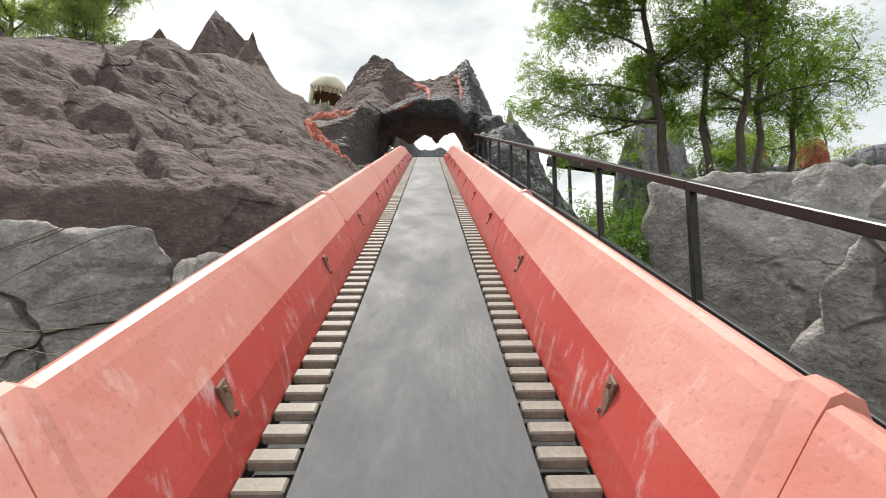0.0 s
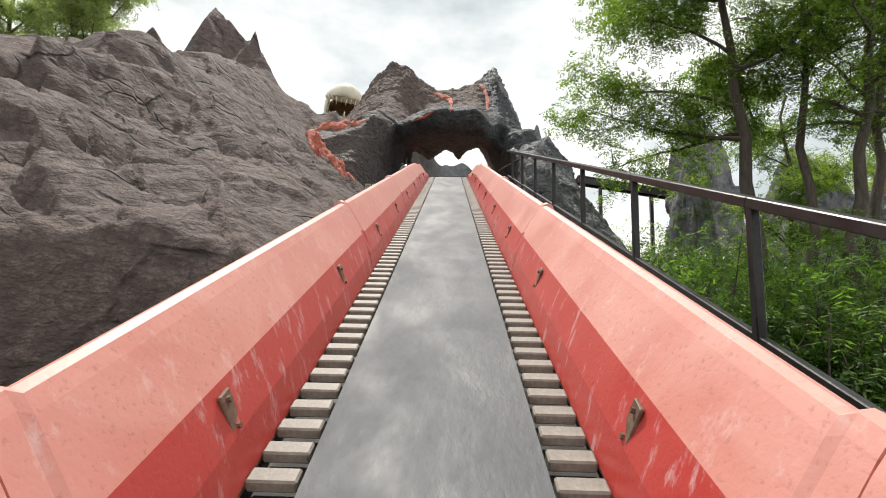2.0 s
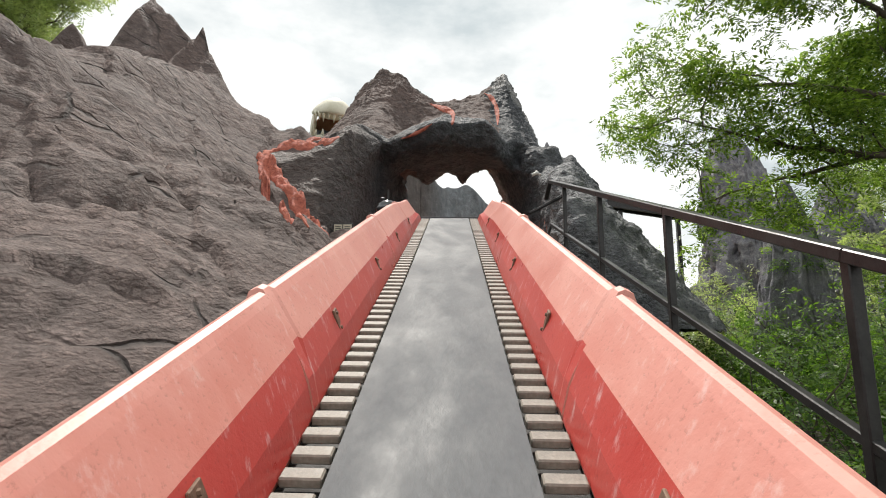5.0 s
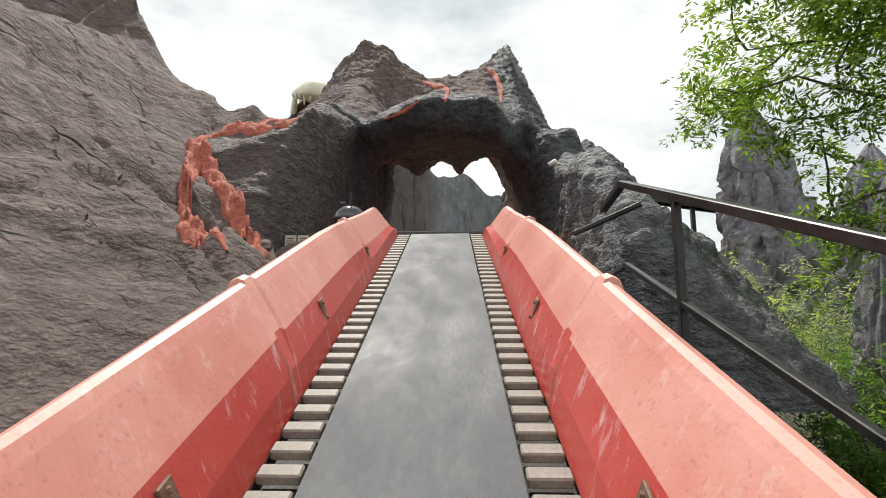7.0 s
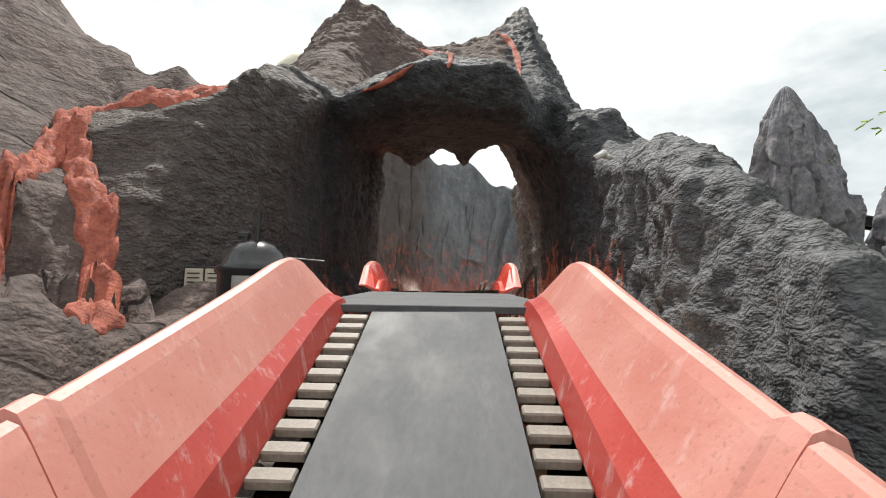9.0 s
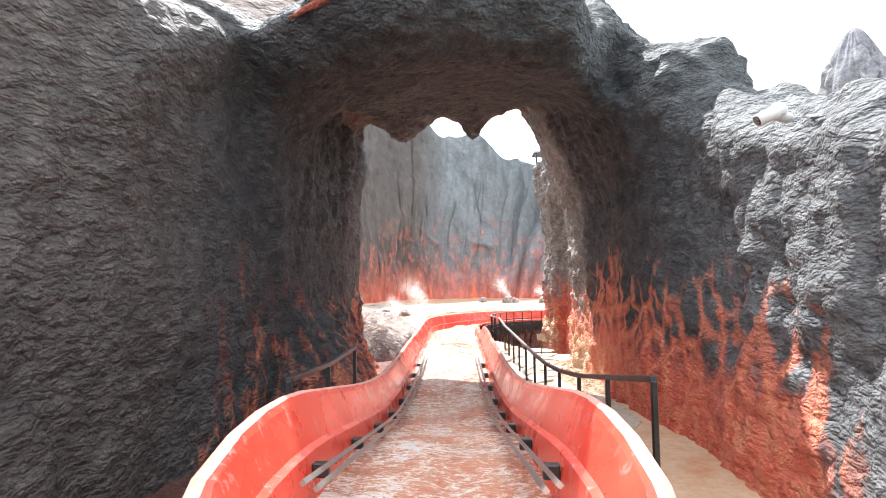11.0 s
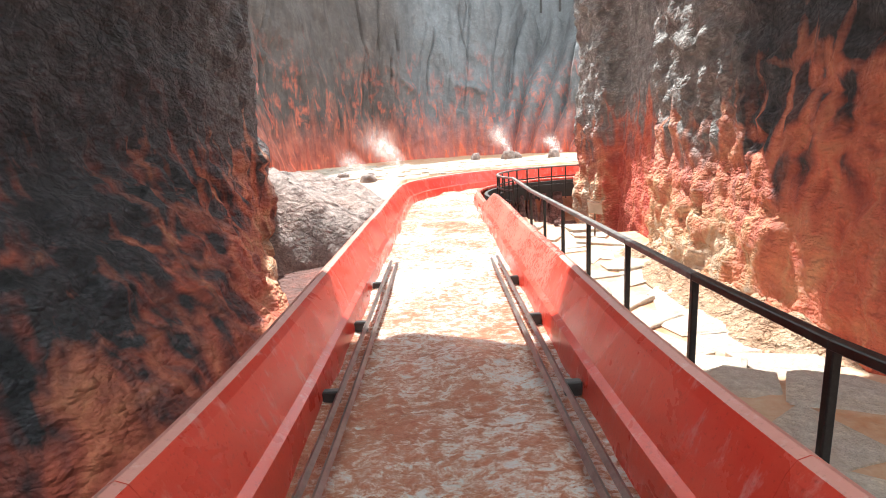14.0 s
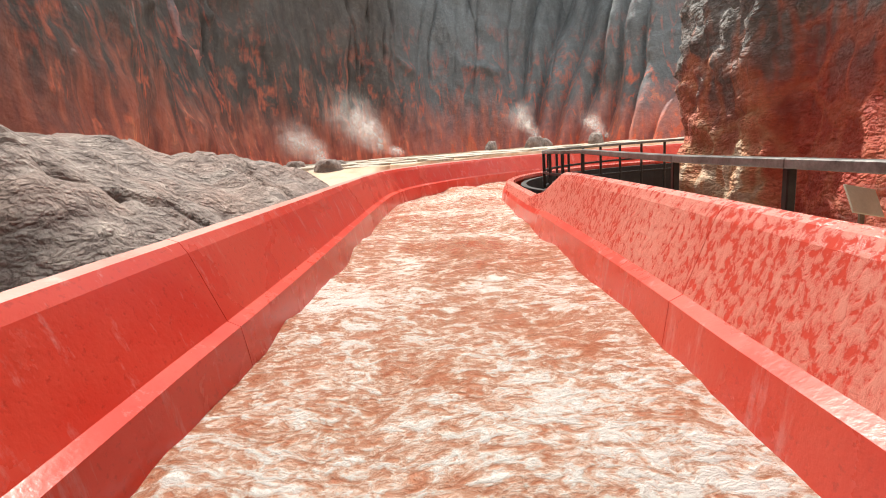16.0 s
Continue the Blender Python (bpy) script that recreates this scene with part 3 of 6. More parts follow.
def drop_edge(y):
    """Height of the rim of the trough that goes down behind the crest."""
    a = 9.15 - 0.18 * (y - 26.8)
    b = 8.565
    return float(smax(np.float64(a), np.float64(b), 0.35))


# ---- ground ----
def ground():
    xs = np.concatenate([-np.geomspace(900, 40, 12), np.linspace(-36, 44, 81), np.geomspace(50, 900, 12)])
    ys = np.concatenate([-np.geomspace(900, 14, 12), np.linspace(-12, 78, 91), np.geomspace(84, 900, 12)])
    X, Y = np.meshgrid(xs, ys, indexing="ij")
    Z = 0.25 * fbm(X, Y, 0 * X, 0.22, 4, 3) + 4.2 * sstep(2, 22, Y) * sstep(0.5, 3.0, X) * (1 - sstep(60, 90, Y))
    Z = np.where(np.hypot(X, Y - 30) > 70, 0.0, Z)
    verts = np.stack([X, Y, Z], -1).reshape(-1, 3)
    return tagged(mesh_ob("ground", verts, grid_faces(len(xs), len(ys)), M_GROUND), "bare earth with moss under the trees", "ground", "", "structure")


ground()


# ---- the brown mountain beside the lift ----
FACETS = []
for _size, _tilt, _seed in ((1.9, 0.24, 5), (0.75, 0.30, 6)):
    _rng = np.random.RandomState(_seed)
    _n = int(26 * 30 / (_size * _size * 1.9))
    FACETS.append((_rng.uniform(-20, -2, _n), _rng.uniform(4, 31, _n), _rng.normal(size=_n) * _tilt, _rng.normal(size=_n) * _tilt, _rng.normal(size=_n) * 0.10 * _size))


def facets(X, Y, k):
    """Tilted slabs with broken edges, drawn out along the fall of the slope."""
    fx, fy, ta, tb, off = FACETS[k]
    best = np.full(X.shape, 1e9)
    out = np.zeros(X.shape)
    for i in range(len(fx)):
        dx, dy = X - fx[i], Y - fy[i]
        a, b = 0.80 * dx - 0.60 * dy, 0.60 * dx + 0.80 * dy
        d2 = a * a * 0.45 + b * b * 1.9
        near = d2 < best
        best = np.where(near, d2, best)
        out = np.where(near, off[i] + ta[i] * a * 0.7 + tb[i] * b, out)
    return np.clip(out, -0.45, 0.38)


CREST_X = (-25.5, -22.2, -19.0, -16.9, -16.45, -16.1, -15.75, -15.1, -14.25, -13.6, -13.0, -12.3, -11.5, -11.25, -11.02, -10.72, -10.35, -9.9, -9.4, -8.6, -8.0, -7.4, -6.8, -6.1, -5.0)
CREST_Z = (18.0, 17.6, 17.2, 16.9, 17.6, 18.35, 17.6, 16.9, 17.1, 18.2, 19.55, 18.75, 17.75, 17.7, 18.15, 17.2, 16.7, 15.9, 15.0, 14.4, 13.95, 13.6, 13.5, 13.3, 12.9)


def slope_height(X, Y):
    d = cx(Y) - 1.2 - X
    Yc, dc = np.clip(Y, 9.0, 27.5), np.clip(d, 2.6, 12.0)
    base = 1.73 + 0.356 * np.minimum(Y, 27.5)
    # the main lower slope, flattening into a shoulder
    f = -0.73 - 0.656 * dc + 0.0915 * Yc + 0.0492 * dc * dc + 0.0417 * dc * Yc - 0.0063 * Yc * Yc
    f = f - 0.5 * smax(0 * d, 3.0 - d, 0.5)
    f = smin(f, 2.75 + 0.135 * (np.clip(Y, 6, 25) - 12) + 0.08 * (d - 9), 0.7)
    # the gully that the lava runs down
    f = f - 0.85 * np.exp(-((d - 3.2) / 0.8) ** 2 - ((Y - 22.9) / 1.2) ** 2)
    # a lip that runs down the slope aslant, with a hollow behind it
    lip = X - np.interp(Y, (9.0, 13.8, 17.3, 20.4, 22.4, 27.0), (-12.5, -10.2, -9.0, -7.0, -6.0, -5.0)) + 0.35 * vnoise(X * 0.7, Y * 0.7, 0 * X, 15)
    f = f + (0.34 * np.exp(-(lip / 0.40) ** 2) - 0.42 * sstep(0.0, -0.5, lip) * sstep(-3.0, -1.0, lip)) * sstep(10.0, 13.0, Y) * sstep(24.0, 22.0, Y)
    z = base + f
    # a rounded shoulder block and the pointed crest
    rr = np.hypot((X + 11.5) * 0.75, (Y - 19.8) * 0.8) + 0.15 * vnoise(X * 1.6, Y * 1.6, 0 * X, 24)
    z = smax(z, 13.35 - 0.7 * rr ** 2, 0.25)
    off = np.abs(Y - 27.6 + 0.25 * vnoise(X * 0.8, Y * 0.8, 0 * X, 21))
    tall = sstep(14.5, 17.5, np.interp(X, CREST_X, CREST_Z))
    crest = 0.22 * fbm(X, Y, 0 * X, 0.9, 3, 26) + np.interp(X + 0.12 * vnoise(X * 1.4, Y * 1.4, 0 * X, 22), CREST_X, CREST_Z) - (0.62 + 0.75 * tall) * off - 0.10 * off * off
    z = smax(z, crest, 0.25 + 0.3 * (1 - tall))
    z = z - 3.2 * sstep(28.2, 33, Y)
    rough = sstep(1.3, 2.6, d)
    upper = sstep(0.2, -1.2, lip)
    tier = 1 - 0.55 * upper
    z = z + rough * 0.20 * (fbm(X, Y, 0 * X, 0.28, 2, 5))
    # broken slabs and strata that run down the slope aslant
    q, p = 0.80 * X - 0.60 * Y, 0.60 * X + 0.80 * Y
    q = q + 0.35 * vnoise(X * 0.6, Y * 0.6, 0 * X, 14)
    wx, wy = X + 0.25 * vnoise(X * 1.7, Y * 1.7, 0 * X, 35), Y + 0.25 * vnoise(X * 1.7 + 9, Y * 1.7, 0 * X, 36)
    far = (X > -21) * 1.0
    z = z + rough * tier * far * (0.62 * facets(wx, wy, 0) + 0.20 * facets(wx, wy, 1))
    strata = ridged(q * 0.9, p * 0.14, 0 * X, 1.0, 3, 17) - 0.5
    z = z + rough * tier * (0.17 * strata + 0.045 * ridged(q * 3.4, p * 0.6, 0 * X, 1.0, 2, 18))
    z = z + rough * tier * 0.16 * sstep(0.15, 0.45, vnoise(X * 0.42 + 5.3, Y * 0.42, 0 * X, 23))
    z = z + rough * (0.035 * np.abs(vnoise(X * 3.1, Y * 3.1, z * 2, 19)) + 0.022 * fbm(X, Y, z, 5.5, 2, 20))
    # crevices
    warp = 0.6 * vnoise(X * 0.9, Y * 0.9, 0 * X, 25)
    line = np.abs(vnoise(0.42 * (X + warp), 0.34 * (Y + warp) + 3, 0 * X, 27))
    z = z - 0.32 * rough * tier * (1 - sstep(0.0, 0.025, line)) * sstep(-0.1, 0.3, vnoise(X * 0.3, Y * 0.3, 0 * X, 29))
    seam = np.abs(vnoise(0.30 * q + 4.0 + 0.4 * warp, 0.75 * p, 0 * X, 37))
    z = z - 0.22 * rough * tier * (1 - sstep(0.0, 0.02, seam)) * sstep(-0.2, 0.2, vnoise(X * 0.25 + 8, Y * 0.25, 0 * X, 38))
    for bx, by, br, seed in ((-5.75, 13.2, 1.0, 51), (-8.3, 12.9, 1.3, 53), (-6.1, 17.3, 0.9, 55)):
        r = np.hypot(X - bx, (Y - by) * 0.8) / br + 0.22 * vnoise(X * 1.5, Y * 1.5, 0 * X, seed)
        z = z + 0.20 * sstep(1.0, 0.6, r) - 0.30 * np.exp(-((r - 1.05) / 0.06) ** 2) * sstep(-0.3, 0.2, vnoise(X * 0.9, Y * 0.9, 0 * X, seed + 1))
    # the shaded cliff at the lower end
    foot = 7.6 + 0.50 * (X + 7.0) + 0.5 * vnoise(X * 0.7, X * 0, X * 0, 8)
    up = sstep(0, 1.5, Y - foot)
    z = z * up + (0.15 + 0.1 * Y.clip(0)) * (1 - up)
    # kept clear of the pass
    clear = np.maximum(sstep(-5.2, -4.5, X) * sstep(23.6, 24.6, Y), sstep(-3.7, -3.1, X) * sstep(20.8, 21.8, Y))
    return z * (1 - clear) + np.minimum(z, 7.3) * clear


def mountain():
    xs = np.concatenate([np.linspace(-40, -19.2, 60), np.linspace(-19, -1.95, 210)])
    ys = np.concatenate([np.linspace(-6, 5.9, 40), np.linspace(6.0, 29.0, 285), np.linspace(29.2, 33.5, 20)])
    X, Y = np.meshgrid(xs, ys, indexing="ij")
    Z = slope_height(X, Y)
    d = cx(Y) - 1.2 - X
    Z = np.minimum(Z, np.where(d < 1.2, 1.73 + 0.356 * Y - 1.1, 99))
    verts = np.stack([X, Y, Z], -1).reshape(-1, 3)
    top = thing("mountain", "brown sprayed-concrete mountain slope with pointed peaks beside the lift", "mountain")
    mesh_ob("slope", verts, grid_faces(len(xs), len(ys)), M_SLOPE, top)
    return top


def ribbon(points, width, height, lift, seed, parent, material, name="lava_stream", label="lumpy orange-red painted lava stream"):
    """A lumpy stream laid over the slope along points (x, y)."""
    P = []
    for (xa, ya), (xb, yb) in zip(points, points[1:]):
        n = max(3, int(math.hypot(xb - xa, yb - ya) / 0.06))
        P += [(xa + (xb - xa) * i / n, ya + (yb - ya) * i / n) for i in range(n)]
    P = np.array(P)
    for _ in range(6):
        P[1:-1] = (P[:-2] + P[1:-1] * 2 + P[2:]) / 4
    T = np.gradient(P, axis=0)
    N = np.stack([T[:, 1], -T[:, 0]], -1) / np.linalg.norm(T, axis=1)[:, None]
    k = 17
    U = np.linspace(-1, 1, k)
    s = np.arange(len(P)) * 0.06
    wid = width * (1 + 0.45 * vnoise(s * 1.3, s * 0 + seed, s * 0, seed)) * np.sqrt(np.clip(np.minimum(s, s[-1] - s) / 0.25, 0.02, 1))
    bead = np.abs(np.sin(s * math.pi / 0.36 + 1.5 * vnoise(s * 1.1, s * 0, s * 0 + seed, seed + 2)))
    wid = wid * (0.72 + 0.38 * bead)
    X = P[:, 0:1] + N[:, 0:1] * wid[:, None] * U
    Y = P[:, 1:2] + N[:, 1:2] * wid[:, None] * U
    Z0 = slope_height(X, Y)
    for i, j in np.ndindex(*X.shape):
        hit = ARCH_TREE.ray_cast(Vector((X[i, j], Y[i, j], 16.0)), Vector((0, 0, -1)))
        if hit[0] is not None and X[i, j] < -3.6:
            Z0[i, j] = max(Z0[i, j], hit[0].z)
    lump = np.abs(vnoise(X * 4.0, Y * 4.0, Z0 * 3.0, seed + 5)) * 1.1 + 0.55 * fbm(X, Y, Z0, 8.0, 2, seed + 7)
    Z = Z0 + lift + (height * np.clip(np.minimum(s, s[-1] - s) / 0.3, 0, 1)[:, None] * (0.45 + 0.55 * bead)[:, None] * (0.45 + 1.2 * lump)) * np.sqrt(np.clip(1 - U ** 2, 0, 1)) - 0.06 * (np.abs(U) > 0.99)
    return mesh_ob(name, np.stack([X, Y, Z], -1).reshape(-1, 3), grid_faces(len(P), k, True), material, parent, label)


MOUNTAIN = mountain()


# ---- the dark arch mountain over the flume ----
def ridge_line(x):
    return np.interp(x, (-9.5, -8.5, -6.83, -6.3, -5.07, -3.6, -1.97, -1.08, 0.5, 1.2, 1.96, 2.8, 3.5, 4.3), (14.0, 16.0, 18.4, 19.4, 20.6, 20.1, 18.7, 18.8, 19.3, 19.7, 20.5, 18.5, 16.6, 14.6))


def rim_line(x):
    return np.interp(x, (-8.8, -7.4, -6.0, -4.4, -3.3, -2.5, -1.1, 0.6, 1.3, 2.3, 4.0), (13.4, 13.8, 13.7, 14.5, 13.85, 14.5, 14.95, 14.8, 14.1, 13.6, 13.0))


def vertex_normals(V, F):
    n = np.cross(V[F[:, 2]] - V[F[:, 0]], V[F[:, 3]] - V[F[:, 1]])
    out = np.zeros_like(V)
    for k in range(4):
        for c in range(3):
            out[:, c] += np.bincount(F[:, k], n[:, c], len(V))
    return out / np.maximum(1e-9, np.linalg.norm(out, axis=1))[:, None]


def roughen(V, F, coarse, fine):
    """Sprayed-concrete lumps along the normals."""
    N = vertex_normals(V, F)
    x, y, z = V.T
    lit = 1 + 0.7 * sstep(33.5, 36.0, y) * sstep(1.0, 2.0, x) + 0.9 * sstep(10.2, 8.8, z) * sstep(-2.0, -3.0, x) * sstep(27.0, 29.0, y)
    h = coarse * lit * (np.abs(vnoise(x * 2.3, y * 2.3, z * 2.6, 91)) - 0.3) + 0.95 * coarse * lit * (np.abs(vnoise(x * 4.6, y * 4.6, z * 5.6, 92)) - 0.3)
    h = h * (1 - 0.8 * (x > 2.2) * sstep(37.7, 38.1, y) * sstep(40.7, 40.3, y) * sstep(12.8, 12.0, z))
    # the front and the roof of the pass are smoother; the outer wall is fluted upright
    h = h * (1 - 0.65 * sstep(2.0, 1.4, x) * sstep(34.0, 32.0, y))
    h = h + 0.10 * (np.abs(vnoise(x * 2.6, y * 2.6, z * 0.75 + 0.5 * y, 94)) - 0.3) * sstep(1.3, 1.9, x) * sstep(31.0, 29.0, y)
    h = h + fine * vnoise(x * 8.5, y * 8.5, z * 8.0, 93)
    return V + N * h[:, None]


def arch_mountain():
    step = 0.095
    x0, y0, z0 = -9.6, 19.6, 6.0
    nx, ny, nz = int(17.0 / step), int(24.6 / step), int(15.4 / step)
    ax = [x0 + step * np.arange(nx), y0 + step * np.arange(ny), z0 + step * np.arange(nz)]
    X, Y, Z = np.meshgrid(*ax, indexing="ij", sparse=True)
    x, y = X[:, :, 0], Y[:, :, 0]
    lump = 0.16 * ridged(x + 0 * y, y + 0 * x, 0 * x + 0 * y, 0.40, 3, 31) - 0.08
    t = np.clip((y - 29.5) / 6.4, 0, 1.05)
    H = rim_line(x) + (ridge_line(x) - rim_line(x)) * t ** 1.25 + 0.45 * np.minimum(0, y - 29.5)
    H = H - 1.0 * np.exp(-(((x + 2.6) / 1.5) ** 2 + ((y - 33.4) / 1.6) ** 2)) + lump * (1 - np.exp(-((x - 1.9) / 0.8) ** 2))
    H = H - 2.2 * np.maximum(0, y - 36.4 - 1.6 * (x < -3.7))
    wing = np.interp(y, (20.0, 20.9, 21.8, 22.8, 24.35, 26.4, 28.4, 29.4, 31.0, 34.0, 36.0, 38.0, 43.0), (8.3, 9.4, 10.0, 10.45, 11.1, 11.8, 12.4, 12.9, 13.4, 14.9, 15.4, 15.0, 14.0))
    wing = wing + 0.5 * lump
    wing = wing + 0.9 * sstep(1.15, 0.7, np.hypot((x - 3.1) * 1.1, y - 30.6))
    wing = wing - (1.15 + 0.3 * sstep(22, 26, y)) * np.maximum(0, x - 2.3 - 0.22 * np.maximum(0, y - 21))
    n3 = 0.13 * fbm(X, Y, Z, 0.45, 2, 41) + 0.07 * ridged(X, Y, Z * 0.6, 1.0, 1, 47)
    H3, W3 = H[:, :, None], wing[:, :, None]
    front = 29.3 + 0.35 * np.sin(X * 1.3 + 0.5) - 0.55 * (Z - 12) - 1.5 * sstep(-3.4, -5.5, X) + 2.6 * sstep(0.9, 2.2, X)
    back = 36.7 + 2.0 * sstep(-3.8, -5.5, X)
    inner = 2.35 - 0.42 * sstep(25.6, 23.2, Y) - (0.40 * sstep(28.5, 30.5, Y) - 0.26 * sstep(37.2, 37.7, Y)) * np.maximum(0, Z - 11.9) - (0.12 - 0.07 * sstep(33.0, 35.0, Y)) * np.maximum(0, 9.3 - Z)
    wall_l = -3.6 + 0.75 * np.maximum(0, 9.6 - Z) * sstep(30.6, 31.6, Y) * sstep(36.0, 33.0, Y)
    main = np.maximum(np.maximum(np.maximum((Z - H3) * 0.6, front - Y), Y - back), np.maximum(-9.0 - X, X - 4.4))
    left = np.maximum(np.maximum((Z - (H3 - 0.2)) * 0.6, 23.1 + 0.58 * (Z - 8.6) + 1.7 * sstep(-4.7, -3.6, X) - Y), np.maximum(Y - 36.6, np.maximum(-9.0 - X, X - wall_l)))
    side = np.maximum(np.maximum((Z - W3) * 0.55, 20.2 - Y), np.maximum(Y - 42.6, np.maximum(inner - X, X - 6.6)))
    solid = smin(smin(main, left, 0.3), side, 0.3)
    ceil = 12.72 + 0.275 * (Y - 29.3) + 0.22 * sstep(0.2, 0.9, X) * sstep(33.5, 35.5, Y)
    teeth = 0.66 * np.exp(-((X + 0.36) / 0.36) ** 2) + 0.65 * np.exp(-((X + 2.3) / 0.6) ** 2) + 0.4 * np.exp(-((X - 2.0) / 0.4) ** 2)
    ceil = ceil - teeth * sstep(34.6, 36.0, Y)
    soft = 1.5 - 1.1 * sstep(30.5, 33.5, Y)
    hole = smax(np.maximum(wall_l - X, X - inner), Z - ceil - 0.25 * soft, soft)
    recess = np.maximum(np.maximum(1.4 - X, X - 2.85 + 0.06 * np.maximum(0, 8.9 - Z)), np.maximum(np.maximum(37.7 - Y, (Y - 40.9 + 0.8 * (X - 2.2)) * 0.8), (Z - 12.3 - 0.3 * (Y - 38.6)) * 0.7))
    solid = smax(solid, -hole, 0.25 + 0.9 * sstep(31.5, 29.0, Y))
    solid = smax(solid, -recess, 0.2) + n3
    verts, faces = surface_net(solid, (x0, y0, z0), step)
    verts = roughen(verts, faces, 0.085, 0.034)
    top = thing("rock_arch", "dark slate-coloured volcano arch with orange lava paint at its foot", "rock arch")
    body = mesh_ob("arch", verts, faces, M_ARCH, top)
    body.data.materials.append(M_DOME)
    mid = verts[faces].mean(1)
    edge = rim_line(mid[:, 0]) + 0.2 * vnoise(mid[:, 0] * 1.3, mid[:, 1] * 1.3, mid[:, 2], 95)
    brown = (mid[:, 2] > edge + 0.1) & (mid[:, 0] < 1.1 + 0.4 * vnoise(mid[:, 1] * 2, mid[:, 2] * 2, 0 * mid[:, 0], 96)) & (mid[:, 1] < 36.2)
    body.data.polygons.foreach_set("material_index", brown.astype(np.int32))
    return top, BVHTree.FromPolygons([tuple(v) for v in verts.tolist()], faces.tolist())


ARCH, ARCH_TREE = arch_mountain()


def streak(points, width, height, seed, parent):
    """A painted lava streak on the arch; points (x, z) are laid onto it along the flume."""
    P = []
    for (xa, za), (xb, zb) in zip(points, points[1:]):
        n = max(3, int(math.hypot(xb - xa, zb - za) / 0.07))
        P += [(xa + (xb - xa) * i / n, za + (zb - za) * i / n) for i in range(n)]
    P = np.array(P)
    for _ in range(5):
        P[1:-1] = (P[:-2] + P[1:-1] * 2 + P[2:]) / 4
    T = np.gradient(P, axis=0)
    N = np.stack([T[:, 1], -T[:, 0]], -1) / np.maximum(1e-6, np.linalg.norm(T, axis=1))[:, None]
    U = np.linspace(-1, 1, 9)
    sl = np.arange(len(P)) * 0.07
    wid = width * (0.9 + 0.75 * vnoise(sl * 2.6, sl * 0 + seed, sl * 0, seed)) * np.sqrt(np.clip(np.minimum(sl, sl[-1] - sl) / 0.5, 0.03, 1))
    verts, rows = [], 0
    eye = Vector((-0.2, 6.0, 4.6))
    for i in range(len(P)):
        row = []
        for u in U:
            x, z = P[i] + N[i] * wid[i] * u
            hit = ARCH_TREE.ray_cast(eye, (Vector((x, 34.0, z)) - eye).normalized())
            if hit[0] is None:
                break
            nrm = hit[1] if hit[1].y < 0 else -hit[1]
            row.append(hit[0] + nrm * (-0.03 + (height * (0.6 + abs(noise.noise(hit[0] * 3.0)))) * math.sqrt(max(0, 1 - u * u)) + 0.04 * (abs(u) < 0.99)))
        if len(row) == len(U):
            verts += row
            rows += 1
    return mesh_ob("lava_streak", verts, grid_faces(rows, 9), M_LAVA, parent, "thin orange-red painted lava streak")


streak([(-2.1, 17.75), (-1.5, 17.5), (-1.05, 17.35), (-0.85, 17.1), (-0.85, 16.7), (-0.95, 16.4)], 0.15, 0.04, 3, ARCH)
streak([(-1.9, 16.55), (-2.4, 16.2), (-2.9, 15.95), (-3.5, 15.75)], 0.10, 0.04, 7, ARCH)
streak([(0.75, 18.3), (1.1, 18.1), (1.35, 17.6), (1.42, 17.0), (1.38, 16.4)], 0.12, 0.03, 9, ARCH)


ribbon([(-4.7, 26.3), (-5.1, 26.5), (-5.8, 26.85), (-6.1, 26.6), (-6.4, 26.4), (-6.8, 26.2), (-7.1, 25.9), (-6.95, 25.35)], 0.13, 0.09, 0.05, 33, MOUNTAIN, M_LAVA)
ribbon([(-5.6, 27.5), (-5.95, 27.1), (-6.2, 26.65), (-6.65, 26.4), (-7.1, 25.9)], 0.10, 0.08, 0.05, 3, MOUNTAIN, M_LAVA)
ribbon([(-7.0, 25.5), (-6.93, 25.3), (-6.76, 24.83), (-6.42, 24.16), (-6.2, 23.7), (-5.95, 23.2), (-5.85, 22.95), (-5.7, 22.72), (-5.45, 22.45), (-4.95, 21.85), (-4.6, 21.3), (-4.5, 20.95), (-4.3, 20.4), (-4.1, 20.0)], 0.20, 0.14, 0.04, 13, MOUNTAIN, M_LAVA)
ribbon([(-4.7, 21.5), (-4.3, 21.05), (-4.0, 20.8), (-3.75, 20.65)], 0.15, 0.12, 0.04, 43, MOUNTAIN, M_LAVA)
ribbon([(-7.0, 25.4), (-6.85, 25.1), (-6.6, 24.85), (-6.35, 24.6), (-5.97, 24.25), (-5.55, 23.87), (-5.3, 23.7), (-5.1, 23.6), (-4.9, 23.4), (-4.5, 22.9), (-4.25, 22.55), (-3.8, 21.9)], 0.19, 0.14, 0.05, 23, MOUNTAIN, M_LAVA)


